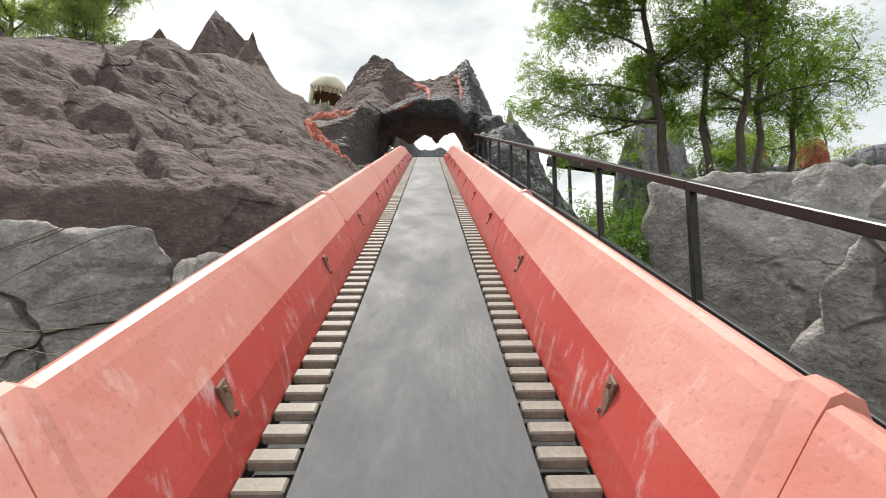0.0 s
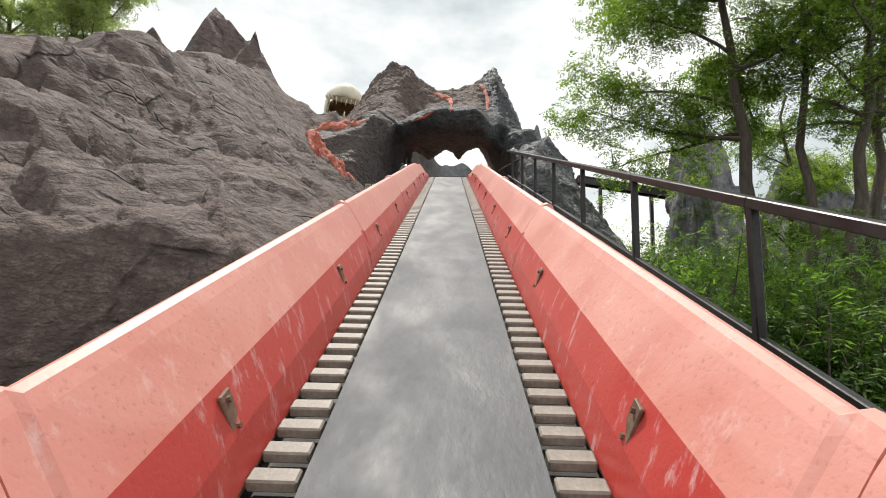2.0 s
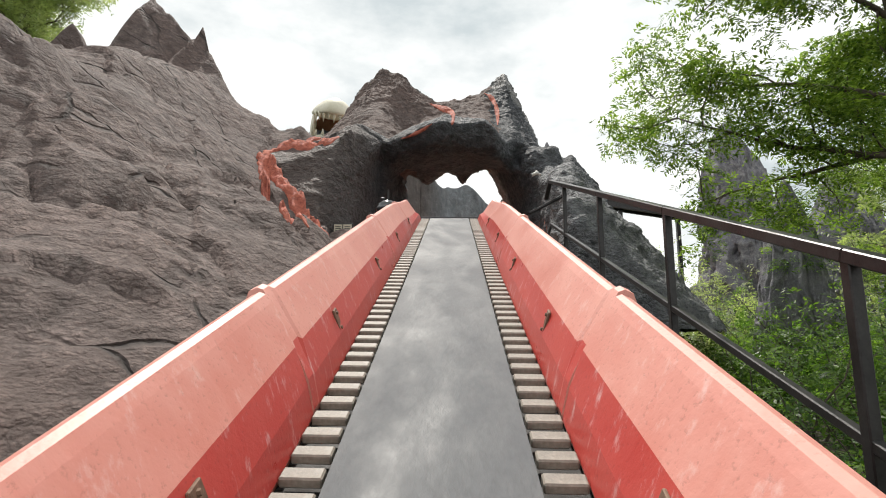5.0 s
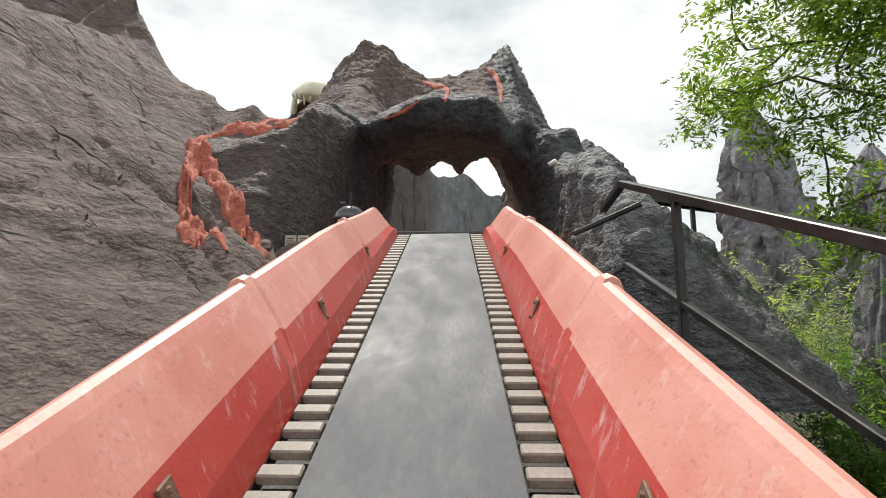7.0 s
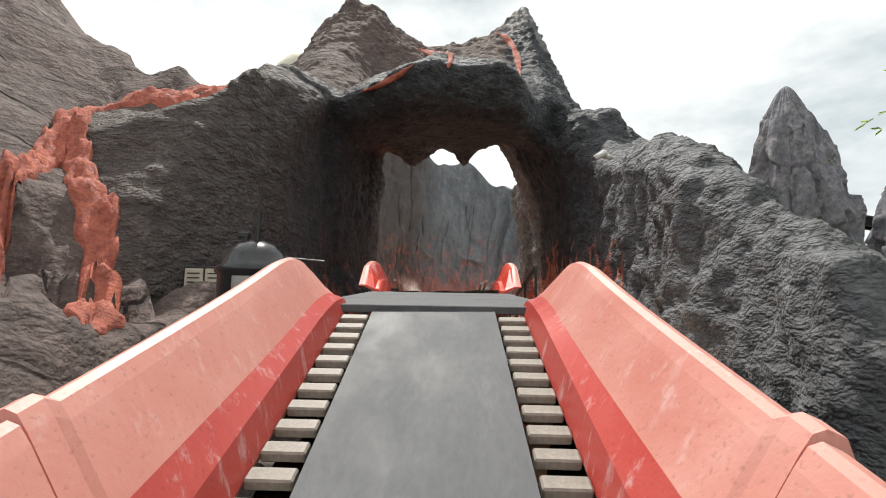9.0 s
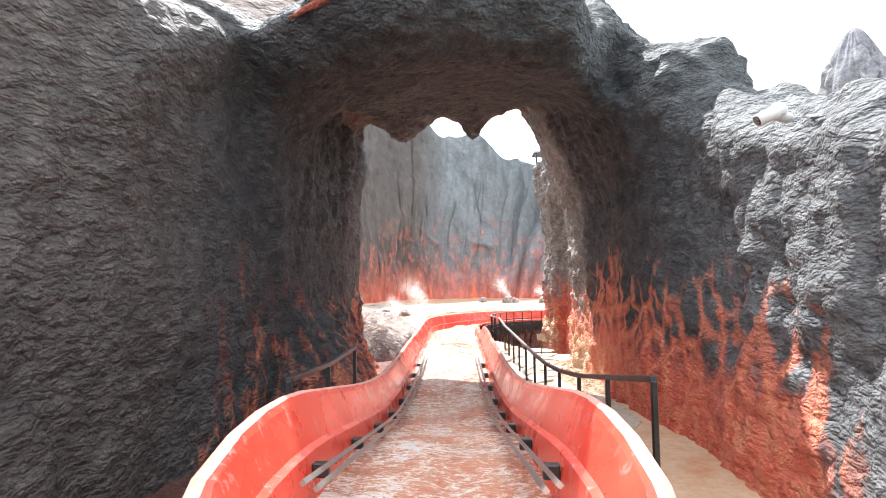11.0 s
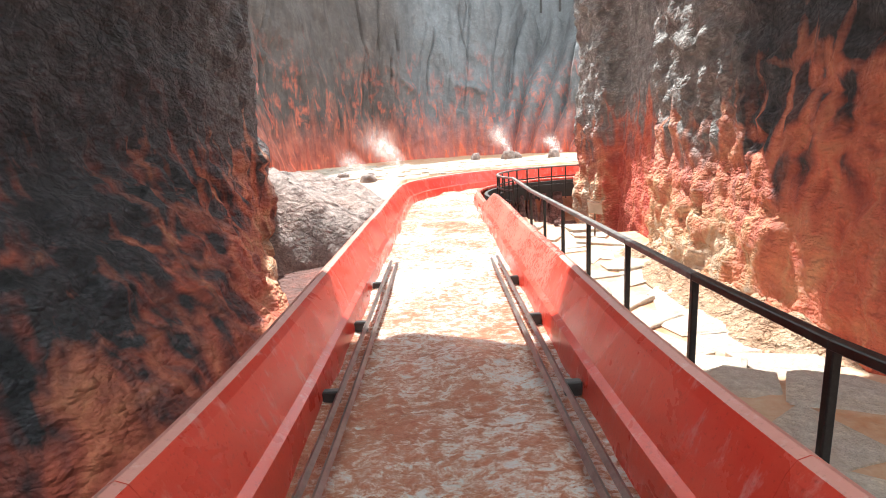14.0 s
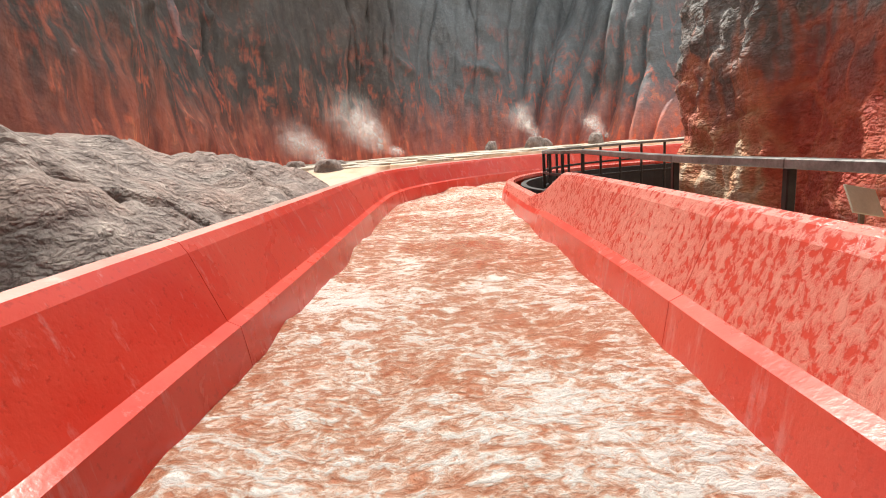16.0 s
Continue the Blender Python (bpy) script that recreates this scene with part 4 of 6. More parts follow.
# ---- the crater behind the arch ----
def crater_wall():
    n, k = 760, 110
    ang = np.linspace(radians(12), radians(222), n)
    A, T = np.meshgrid(ang, np.linspace(0, 1, k), indexing="ij")
    cxr, cyr, rx, ry = 0.0, 49.0, 8.8, 13.2
    deg = np.degrees(A)
    top = 22.0 + 0.5 * np.sin(A * 5.0 + 0.6) + 0.5 * fbm(np.cos(A) * 9, np.sin(A) * 9, 0 * A, 0.5, 3, 61)
    top = top + 1.5 * sstep(104, 122, deg) - 2.2 * sstep(101, 73, deg) - 6.5 * sstep(50, 18, deg) - 9.5 * sstep(153, 180, deg)
    Zv = 7.4 + T * (top - 7.4)
    out = 1.0 + (0.05 + 0.30 * sstep(84, 60, deg)) * T
    X, Y = cxr + rx * out * np.cos(A), cyr + ry * out * np.sin(A)
    lean = 0.16 * (Zv - 8)
    fold = 1.3 * fbm(X + lean, Y, Zv * 0.13, 0.30, 2, 63)
    # rounded buttresses
    ph = deg * (0.115 + 0.03 * sstep(86, 74, deg)) + 0.30 * lean + 0.75 * vnoise(X * 0.3, Y * 0.3, Zv * 0.16, 64)
    fold = fold + (0.95 * np.abs(np.sin(ph * math.pi)) ** 0.7 - 0.4) * (0.08 + 0.92 * sstep(84, 70, deg))
    fold = fold + 0.6 * (ridged(X + 2.2 * lean, Y + lean, Zv * 0.22, 0.20, 2, 73) - 0.5)
    # single winding cracks
    rng = np.random.RandomState(12)
    for i in range(34):
        a0, z0, ln = rng.uniform(38, 175), rng.uniform(8.8, 15), rng.uniform(3.0, 8.0)
        path = a0 - 0.9 * (Zv - z0) * rng.uniform(-0.3, 1.6) + 1.5 * vnoise(Zv * 0.35 + i * 7, 0 * Zv + i, 0 * Zv, 66) + 0.30 * vnoise(Zv * 1.7 + i * 5, 0 * Zv + i, 0 * Zv, 69)
        gap = np.abs(deg - path) * 0.19
        fold = fold - rng.uniform(0.12, 0.30) * np.exp(-(gap / 0.055) ** 2) * sstep(0, 1.2, Zv - z0) * sstep(0, 1.2, z0 + ln - Zv)
    fold = fold + 0.12 * fbm(X, Y, Zv, 1.2, 4, 67)
    # small ledges half-way up
    fold = fold + 0.35 * np.exp(-((Zv - 13.2 - 1.5 * vnoise(X * 0.4, Y * 0.4, 0 * X, 68)) / 0.25) ** 2) * sstep(0.1, 0.5, vnoise(X * 0.9, Y * 0.9, Zv * 0.2, 72))
    fold = fold + 0.22 * sstep(0.25, 0.0, T) * np.abs(vnoise(X * 2, Y * 2, Zv * 0.6, 70))
    X, Y = X - fold * np.cos(A) * 0.8, Y - fold * np.sin(A) * 0.8
    inner = np.stack([X, Y, Zv], -1)
    rimx = np.stack([cxr + (rx + 3.2) * np.cos(ang), cyr + (ry + 3.2) * np.sin(ang), top[:, 0] - 0.4], -1)[:, None]
    foot = np.stack([cxr + (rx + 6.5) * np.cos(ang), cyr + (ry + 6.5) * np.sin(ang), 0 * ang], -1)[:, None]
    grid = np.concatenate([inner, rimx, foot], 1)
    return tagged(mesh_ob("crater_wall", grid.reshape(-1, 3), grid_faces(n, k + 2, True), M_CRATER), "tall blue-grey crater wall with orange lava-stained foot", "crater wall", "", "structure")


crater_wall()


def floor_height(X, Y):
    z = 7.86 + 0.03 * fbm(X, Y, 0 * X, 0.9, 4, 71)
    # raised shelf outside the bend
    z = z - 0.27 * sstep(0.50, 0.75, X) * sstep(31.5, 33.5, Y) * sstep(40.2, 38.8, Y)
    return z + 0.75 * sstep(5.25, 5.42, np.hypot(X - BEND[0], Y - BEND[1])) * sstep(40.0, 43.5, Y)


def crater_floor():
    xs, ys = np.linspace(-9.5, 9.5, 150), np.linspace(22.5, 63, 290)
    X, Y = np.meshgrid(xs, ys, indexing="ij")
    Z = floor_height(X, Y)
    # the bed of the flume lies lower
    inside = (np.abs(X - cx(Y)) < 1.2) & (Y < 42.5)
    arc = (np.abs(np.hypot(X - BEND[0], Y - BEND[1]) - R_MID) < 1.16) & (Y > 41.5)
    Z = np.where(inside | arc, 6.9, Z)
    Z = np.where((np.hypot(X - BEND[0], Y - BEND[1]) < 2.95) & (Y > 38.9), 6.9, Z)
    Z = np.where(((X > 4.2) & (Y < 42.3)) | ((X < -4.6) & (Y < 36)), 3.0, Z)
    verts = np.stack([X, Y, Z], -1).reshape(-1, 3)
    ob = mesh_ob("crater_floor", verts, grid_faces(len(xs), len(ys)), M_BED)
    ob.data.materials.append(M_PASSFLOOR)
    # inside the bend: dark floor, with the machinery's shadow in its colour too
    for p in ob.data.polygons:
        c = p.center
        p.material_index = int((c.x < -1.5 and c.y < 41.5) or (math.hypot(c.x - BEND[0], c.y - BEND[1]) < 3.05 and c.y > 38.8))
    return tagged(ob, "pale crusted lava floor with orange cracks around the flume", "ground", "", "structure")


crater_floor()


# ---- lift trough ----
WALL = [(0.66, -0.66), (0.70, -0.50), (0.78, -0.30), (0.93, -0.06), (0.965, -0.012), (1.0, 0.0), (1.045, -0.02), (1.06, -0.07), (1.05, -0.14),
        (0.99, -0.16), (0.86, -0.36), (0.77, -0.72), (0.68, -0.72)]


def sweep(name, stations, material, parent, label="", closed=True, second=None, strips=()):
    """stations: list of rings of points."""
    n, k = len(stations), len(stations[0])
    verts = [p for ring in stations for p in ring]
    faces = []
    for i in range(n - 1):
        for j in range(k if closed else k - 1):
            a, b = i * k + j, i * k + (j + 1) % k
            faces.append((a, b, b + k, a + k))
    if closed:
        faces.append(tuple(range(k))[::-1])
        faces.append(tuple((n - 1) * k + j for j in range(k)))
    ob = mesh_ob(name, verts, faces, material, parent, label, False)
    if second:
        ob.data.materials.append(second)
        for p in ob.data.polygons:
            p.material_index = int(p.index < (n - 1) * k and p.index % k in strips)
    bm = bmesh.new()
    bm.from_mesh(ob.data)
    bmesh.ops.recalc_face_normals(bm, faces=bm.faces)
    bm.to_mesh(ob.data)
    bm.free()
    return ob


def lift():
    top = thing("flume_lift", "sun-faded red fibreglass lift trough with a wet grey belt", "flume lift")
    joints = [-4.0, -1.4, 1.2, 4.9, 8.6, 12.3, 16.0, 18.6, LIFT_END]
    for side in (-1, 1):
        for a, b in zip(joints, joints[1:]):
            ys = [a + 0.006, a + 0.03, a + 0.09, a + 0.12] + list(np.linspace(a + 0.3, b - 0.006, 6 if b < LIFT_END else 24))
            rings = []
            for y in ys:
                swell = 0.022 if y < a + 0.1 else 0.0
                drop = 1.0
                if y > LIFT_END - 0.9:
                    drop = math.sqrt(max(0.03, 1 - ((y - LIFT_END + 0.9) / 0.92) ** 2))
                rings.append([(cx(y) + side * (u + swell * (u > 0.7)), y, lift_edge(y) - 0.72 + (w + 0.72 + swell - 0.14 * float(sstep(17.5, 20.5, y)) * (w > -0.4)) * drop) for u, w in WALL])
            sweep("trough_panel", rings, M_PINK, top, "", True, M_WETRED, (0, 1))
    ys = np.linspace(-4, LIFT_END - 0.15, 80)
    sweep("belt", [[(cx(y) - 0.45, y, lift_edge(y) - 0.64), (cx(y) + 0.45, y, lift_edge(y) - 0.64), (cx(y) + 0.45, y, lift_edge(y) - 0.69), (cx(y) - 0.45, y, lift_edge(y) - 0.69)] for y in ys],
          M_BELT, top, "wet dark grey rubber belt")
    sweep("trough_bed", [[(cx(y) - 0.8, y, lift_edge(y) - 0.73), (cx(y) + 0.8, y, lift_edge(y) - 0.73), (cx(y) + 0.8, y, lift_edge(y) - 0.80), (cx(y) - 0.8, y, lift_edge(y) - 0.80)] for y in ys[::8]],
          M_DARK, top, "dark steel bed")
    bm = bmesh.new()
    box(bm, pose(0, 0, 0, math.degrees(math.atan(0.356))), 0.19, 0.085, 0.05, 0.008)
    me = bpy.data.meshes.new("slat")
    bm.to_mesh(me)
    bm.free()
    me.materials.append(M_SLAT)
    y = 0.6
    while y < LIFT_END - 0.25:
        for side in (-1, 1):
            ob = new("slat", me)
            ob.location = (cx(y) + side * 0.56, y, lift_edge(y) - 0.665)
            ob.parent = top
        y += 0.16
    for y in np.arange(2.0, LIFT_END - 1, 1.85):
        for side in (-1, 1):
            bm = bmesh.new()
            m = pose(cx(y) + side * 0.735, y, lift_edge(y) - 0.42, 19.4, side * 16, 0)
            box(bm, m, 0.016, 0.09, 0.17, 0.004)
            for zz in (-0.055, 0.055):
                tube(bm, m @ Vector((0, 0, zz)), m @ Vector((-side * 0.022, 0, zz)), 0.014, 0.012, 6)
            part("bracket", bm, M_RUST, top, "rusty metal bracket plate")
    return top


lift()


def handrail(name, line, post_h, ids, label, mids=(), size=0.05, group="handrails"):
    """line: points of the top rail; ids: the points under which posts stand."""
    top = thing(name, label, "handrail", group)
    for i, (a, b) in enumerate(zip(line, line[1:])):
        bm = bmesh.new()
        bar(bm, a, b, size * 1.25, size)
        # greyer top rail past y 31: the sun on it is put into the colour
        part("top_rail", bm, M_RAILTOP if a[1] > 31 else M_STEEL, top)
        for m in mids:
            bm = bmesh.new()
            bar(bm, Vector(a) - Vector((0, 0, m)), Vector(b) - Vector((0, 0, m)), size * 0.8, size * 0.8)
            part("mid_rail", bm, M_STEEL, top)
    for i in ids:
        p = Vector(line[i])
        bm = bmesh.new()
        bar(bm, p - Vector((0, 0, post_h)), p - Vector((0, 0, size * 0.3)), size * 0.9, size * 0.9, (0, 1, 0))
        part("post", bm, M_STEEL, top)
    return top


ys = [1.45] + [3.15 + 1.7 * i for i in range(9)] + [17.78]
handrail("handrail", [(cx(y) + 1.72, y, lift_edge(y) + 0.25 + 0.008 * y) for y in ys] + [(1.29, 18.72, 8.42)], 1.25, range(len(ys) - 1), "black painted steel handrail along the lift walkway", (0.74,), 0.06)


def walkway():
    top = thing("walkway", "grey steel walkway beside the lift", "walkway")
    sweep("deck", [[(cx(y) + 1.12, y, lift_edge(y) - 0.80), (cx(y) + 1.85, y, lift_edge(y) - 0.80), (cx(y) + 1.85, y, lift_edge(y) - 0.88), (cx(y) + 1.12, y, lift_edge(y) - 0.88)] for y in (-3, 8, 20.5)], M_DARK, top)
    for y in np.arange(1.0, 20, 3.0):
        for u in (1.2, 1.75):
            bm = bmesh.new()
            bar(bm, (cx(y) + u, y, -0.5), (cx(y) + u, y, lift_edge(y) - 0.86), 0.1, 0.1, (0, 1, 0))
            part("support", bm, M_STEEL, top)


walkway()


# ---- crest and the drop behind it ----
def drop():
    top = thing("flume_trough", "wet red fibreglass trough bending through the crater", "flume trough")
    path = []
    for y in np.concatenate([np.linspace(24.2, 38.7, 39), np.linspace(39.0, 42.0, 8)]):
        path.append((Vector((cx(y) if y < 36 else cx(36) + (BEND[0] - R_MID - cx(36)) * float(sstep(36, 42, y)), y, 0)), Vector((1, 0, 0)), drop_edge(y)))
    for a in np.linspace(radians(176), radians(90), 26):
        path.append((Vector((BEND[0] + R_MID * math.cos(a), BEND[1] + R_MID * math.sin(a), 0)), Vector((-math.cos(a), -math.sin(a), 0)), 8.565))
    for x in np.linspace(3.8, 12, 8):
        path.append((Vector((x, BEND[1] + R_MID, 0)), Vector((0, -1, 0)), 8.565))
    prof = [(0.78, -0.80), (0.805, -0.60), (0.838, -0.37), (0.888, -0.345), (1.0, -0.06), (1.03, -0.015), (1.07, 0.0), (1.11, -0.02), (1.12, -0.10), (1.06, -0.13), (0.94, -0.4), (0.84, -0.86), (0.76, -0.86)]
    low_prof = [(0.78, -0.80), (0.81, -0.60), (0.84, -0.42), (0.865, -0.375), (0.89, -0.33), (0.91, -0.29), (0.96, -0.27), (1.01, -0.29), (1.02, -0.34), (0.98, -0.40), (0.93, -0.45), (0.84, -0.86), (0.76, -0.86)]
    cuts = [0, 8, 16, 24, 32, 40, 47, 56, 65, len(path) - 1]
    for side in (-1, 1):
        for i0, i1 in zip(cuts, cuts[1:]):
            rings = []
            for k in range(i0, i1 + 1):
                c, s, e = path[k]
                gap = 0.004 if k == i0 else 0.0
                low = math.sqrt(max(0.03, 1 - ((26.2 - c.y) / 2.02) ** 2)) if c.y < 26.2 else 1.0
                # inside the bend only the low part of the wall goes on
                f = (float(sstep(38.9, 39.7, c.y)) if k < 47 else 1.0) if side > 0 else 0.0
                shape = [(u + (ul - u) * f, w + (wl - w) * f) for (u, w), (ul, wl) in zip(prof, low_prof)]
                rings.append([tuple(c + s * (side * u) + Vector((0, gap, e - 0.86 + (w + 0.86) * low))) for u, w in shape])
            sweep("trough_panel", rings, M_RED, top, "", True, M_WORN if side > 0 and i0 >= 24 else M_PINK, (3, 4, 5, 6) if side > 0 and i0 >= 24 else (5, 6))
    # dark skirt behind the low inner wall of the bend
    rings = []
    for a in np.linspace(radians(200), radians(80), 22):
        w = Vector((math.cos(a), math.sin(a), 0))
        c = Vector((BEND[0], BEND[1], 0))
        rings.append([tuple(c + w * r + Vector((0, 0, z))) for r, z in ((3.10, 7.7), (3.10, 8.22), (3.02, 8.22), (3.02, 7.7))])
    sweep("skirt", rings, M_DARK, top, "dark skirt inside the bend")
    sweep("trough_bed", [[tuple(c + s * u + Vector((0, 0, e + w))) for u, w in ((-0.8, -0.84), (0.8, -0.84), (0.8, -0.92), (-0.8, -0.92))] for c, s, e in path], M_RED, top)
    # guide rails on brackets
    for side in (-1, 1):
        for off in (0.0, 0.075):
            rings = []
            for y in np.linspace(25.0, 35.4, 24):
                z = drop_edge(y) - 0.46 - off * 0.4
                u = side * (0.70 - off)
                rings.append([(cx(y) + u + a, y, z + b) for a, b in ((-0.022, 0), (0, 0.022), (0.022, 0), (0, -0.022))])
            sweep("guide_rail", rings, M_GALV, top, "worn metal guide rail")
        for y in np.arange(25.6, 35.5, 1.25):
            bm = bmesh.new()
            box(bm, pose(cx(y) + side * 0.76, y, drop_edge(y) - 0.50), 0.11, 0.06, 0.10, 0.01)
            part("bracket", bm, M_STEEL, top, "black bracket")
    # water
    rows = []
    for c, s, e in path:
        w = max(e - 0.58 - 0.20 * (1 - float(sstep(24.6, 27.0, c.y))), 8.02)
        rows.append([c + s * u + Vector((0, 0, w)) for u in np.linspace(-0.82, 0.82, 22)])
    dense = []
    for a, b in zip(rows, rows[1:]):
        for t in np.arange(0, 1, 0.2):
            dense.append([p.lerp(q, t) for p, q in zip(a, b)])
    V = np.array([[tuple(p) for p in r] for r in dense])
    V[..., 2] += 0.035 * fbm(V[..., 0], V[..., 1] * 0.7, 0 * V[..., 0], 2.2, 4, 81)
    water = mesh_ob("flume_water", V.reshape(-1, 3), grid_faces(V.shape[0], V.shape[1]), M_WATER)
    tagged(water, "foaming white and orange water in the red trough", "water", "", "structure")
    # plates over the crest
    bm = bmesh.new()
    box(bm, pose(cx(22.6), 22.6, 8.25), 2.6, 4.6, 0.12, 0.02)
    part("underframe", bm, M_DARK, top, "dark underframe")
    crest = thing("crest_deck", "grey steel deck plates at the top of the lift", "deck")
    for a, b in ((21.05, 22.2), (22.22, 23.2), (23.22, 24.35)):
        bm = bmesh.new()
        za, zb = 8.60 + 0.06 * (a - 21.2), 8.60 + 0.06 * (b - 21.2)
        bar(bm, (cx(a), a, za), (cx(b), b, zb), 1.9, 0.06)
        part("plate", bm, M_BELT, crest)


drop()

rail_line = [(cx(y) + 1.66, y, drop_edge(y) + 0.08) for y in (26.2, 27.4, 28.6, 29.8, 31.0, 32.2, 33.4, 34.6, 35.8, 37.0, 38.2)]
bend_line = [(BEND[0] + 2.75 * math.cos(a), BEND[1] + 2.75 * math.sin(a), 8.68) for a in np.linspace(radians(205), radians(70), 15)]
handrail("handrail", rail_line + bend_line[:1], 1.0, range(len(rail_line)), "black painted steel handrail beside the straight trough", (), 0.05)
handrail("handrail", bend_line, 1.0, range(len(bend_line)), "black painted steel handrail following the trough's bend", (0.30, 0.55), 0.045)
handrail("handrail", [(-2.2, 26.9, 9.2), (-2.2, 28.2, 9.13), (-2.2, 29.55, 9.14)], 1.2, (0, 1, 2), "short black handrail against the dark rock", (), 0.05)


# ---- boulders ----
def boulder(name, at, size, seed, material, label, flat=0.35, turn=0.0, group="", cat="boulder", sub=5, lumps=0.0, crack=0.06, strata=0.0):
    bm = bmesh.new()
    bmesh.ops.create_icosphere(bm, subdivisions=sub, radius=1.0)
    P = np.array([v.co[:] for v in bm.verts])
    rng = np.random.RandomState(seed)
    cut = np.ones(len(P)) * 9
    for k in range(34):
        n = rng.normal(size=3)
        n /= np.linalg.norm(n)
        d = P @ n
        cut = np.minimum(cut, np.where(d > 0.05, (rng.uniform(0.60, 0.84) if k < 12 else rng.uniform(0.74, 0.92)) / np.maximum(d, 0.05), 9))
    cut = np.minimum(cut, np.where(P[:, 2] > 0.05, (1 - flat) / np.maximum(P[:, 2], 0.05), 9))
    r = np.minimum(1.15, cut)
    Q = P * r[:, None]
    S = Q * np.array(size)
    crease = np.abs(vnoise(S[:, 0] * 0.9 + seed, S[:, 1] * 0.9, S[:, 2] * 1.3, seed + 5))
    Q = Q * (1 + 0.035 * fbm(S[:, 0] + seed, S[:, 1], S[:, 2], 1.2, 4, seed) + 0.022 * ridged(S[:, 0], S[:, 1] + seed, S[:, 2] * 1.6, 2.4, 3, seed + 3) - crack * (1 - sstep(0, 0.05, crease)) + strata * (ridged(S[:, 0] * 0.9 + S[:, 1] * 0.7 + S[:, 2], S[:, 1] * 0.25, S[:, 2] * 0.3, 1.1, 3, seed + 8) - 0.5))[:, None]
    S = Q * np.array(size)
    Q = Q * (1 + lumps * (np.abs(vnoise(S[:, 0] * 2.2, S[:, 1] * 1.6, S[:, 2] * 3.2, seed)) + 0.6 * np.abs(vnoise(S[:, 0] * 5, S[:, 1] * 4, S[:, 2] * 6, seed + 1)) - 0.5))[:, None]
    for v, q in zip(bm.verts, Q):
        v.co = q * np.array(size)
    me = bpy.data.meshes.new(name)
    bm.to_mesh(me)
    bm.free()
    me.materials.append(material)
    me.polygons.foreach_set("use_smooth", [True] * len(me.polygons))
    ob = new(name, me)
    ob.matrix_world = pose(*at, 0, 0, turn)
    return tagged(ob, label, cat, group)


boulder("boulder", (-4.05, 4.8, 2.1), (1.6, 1.05, 2.0), 3, M_BOULDER, "large flat-topped grey boulder with dry twigs on it", 0.5, 8, "boulders by the lift", "boulder", 6, 0.035)
boulder("boulder", (-2.75, 6.3, 1.75), (0.75, 1.1, 2.0), 5, M_BOULDER, "low pale grey boulder beside the trough", 0.4, 20, "boulders by the lift")
boulder("boulder", (-3.5, 14.2, 4.9), (0.75, 0.6, 0.55), 7, M_BOULDER, "small pale boulder between trough and slope", 0.4, 40, "boulders by the lift", sub=4)
boulder("boulder", (3.95, 5.4, 1.95), (1.5, 1.0, 3.4), 9, M_BOULDER, "broad pale grey boulder behind the handrail", 0.48, -10, "boulders by the lift", "boulder", 6, 0.035)
boulder("boulder", (3.3, 3.25, 1.2), (1.36, 1.05, 2.98), 12, M_BOULDER, "big pale grey boulder behind the handrail", 0.3, 14, "boulders by the lift", "boulder", 6, 0.035)


def mound():
    """A low ridge of poured rock between the crater wall and the trough."""
    xs, ys = np.linspace(-8.8, -2.42, 150), np.linspace(34.6, 45.6, 230)
    X, Y = np.meshgrid(xs, ys, indexing="ij")
    crest = np.interp(Y, (34, 36, 37.4, 38.5, 40, 42, 44, 45.5), (9.9, 9.75, 9.5, 9.2, 9.0, 8.85, 8.62, 8.45))
    t = np.clip((X + 4.5) / 2.1, 0, 1) ** 1.3
    Z = crest + (8.12 - crest) * t + 0.15 * np.maximum(0, -4.5 - X)
    q, p = 0.8 * X + 0.6 * Y, 0.8 * Y - 0.6 * X
    q = q + 0.3 * vnoise(X, Y, 0 * X, 141)
    Z = Z + 0.10 * (ridged(q * 1.3, p * 0.3, 0 * X, 1.0, 3, 142) - 0.5) + 0.12 * fbm(X, Y, 0 * X, 0.8, 3, 143)
    Z = Z + 0.09 * np.abs(vnoise(X * 3.5, Y * 3.5, 0 * X, 144)) - 0.16 * (1 - sstep(0, 0.05, np.abs(vnoise(X * 0.8 + 0.5 * Y, Y * 0.7, 0 * X, 145)))) - 0.9 * sstep(44.3, 45.6, Y) - 0.5 * sstep(-2.5, -2.43, X) - 2.6 * sstep(37.2, 34.8, Y) * sstep(-5.5, -3.6, X)
    ob = mesh_ob("rock_mound", np.stack([X, Y, Z], -1).reshape(-1, 3), grid_faces(len(xs), len(ys)), M_MOUND)
    return tagged(ob, "pinkish grey rock mound beside the red trough", "rock")


mound()



# ---- trees and shrubs ----
def limb(bm, pts, r1, r2, n=7):
    """A tapered, bent tube through pts."""
    rings = []
    k = len(pts)
    for i, p in enumerate(pts):
        d = (pts[min(i + 1, k - 1)] - pts[max(i - 1, 0)]).normalized()
        a = d.orthogonal().normalized()
        b = d.cross(a)
        r = r1 + (r2 - r1) * i / (k - 1)
        rings.append([bm.verts.new(p + (a * math.cos(t) + b * math.sin(t)) * r) for t in (2 * math.pi * j / n for j in range(n))])
    for ra, rb in zip(rings, rings[1:]):
        # keep rings in step
        off = min(range(n), key=lambda o: sum((ra[j].co - rb[(j + o) % n].co).length for j in range(n)))
        for j in range(n):
            bm.faces.new((ra[j], ra[(j + 1) % n], rb[(j + 1 + off) % n], rb[(j + off) % n]))
    return rings


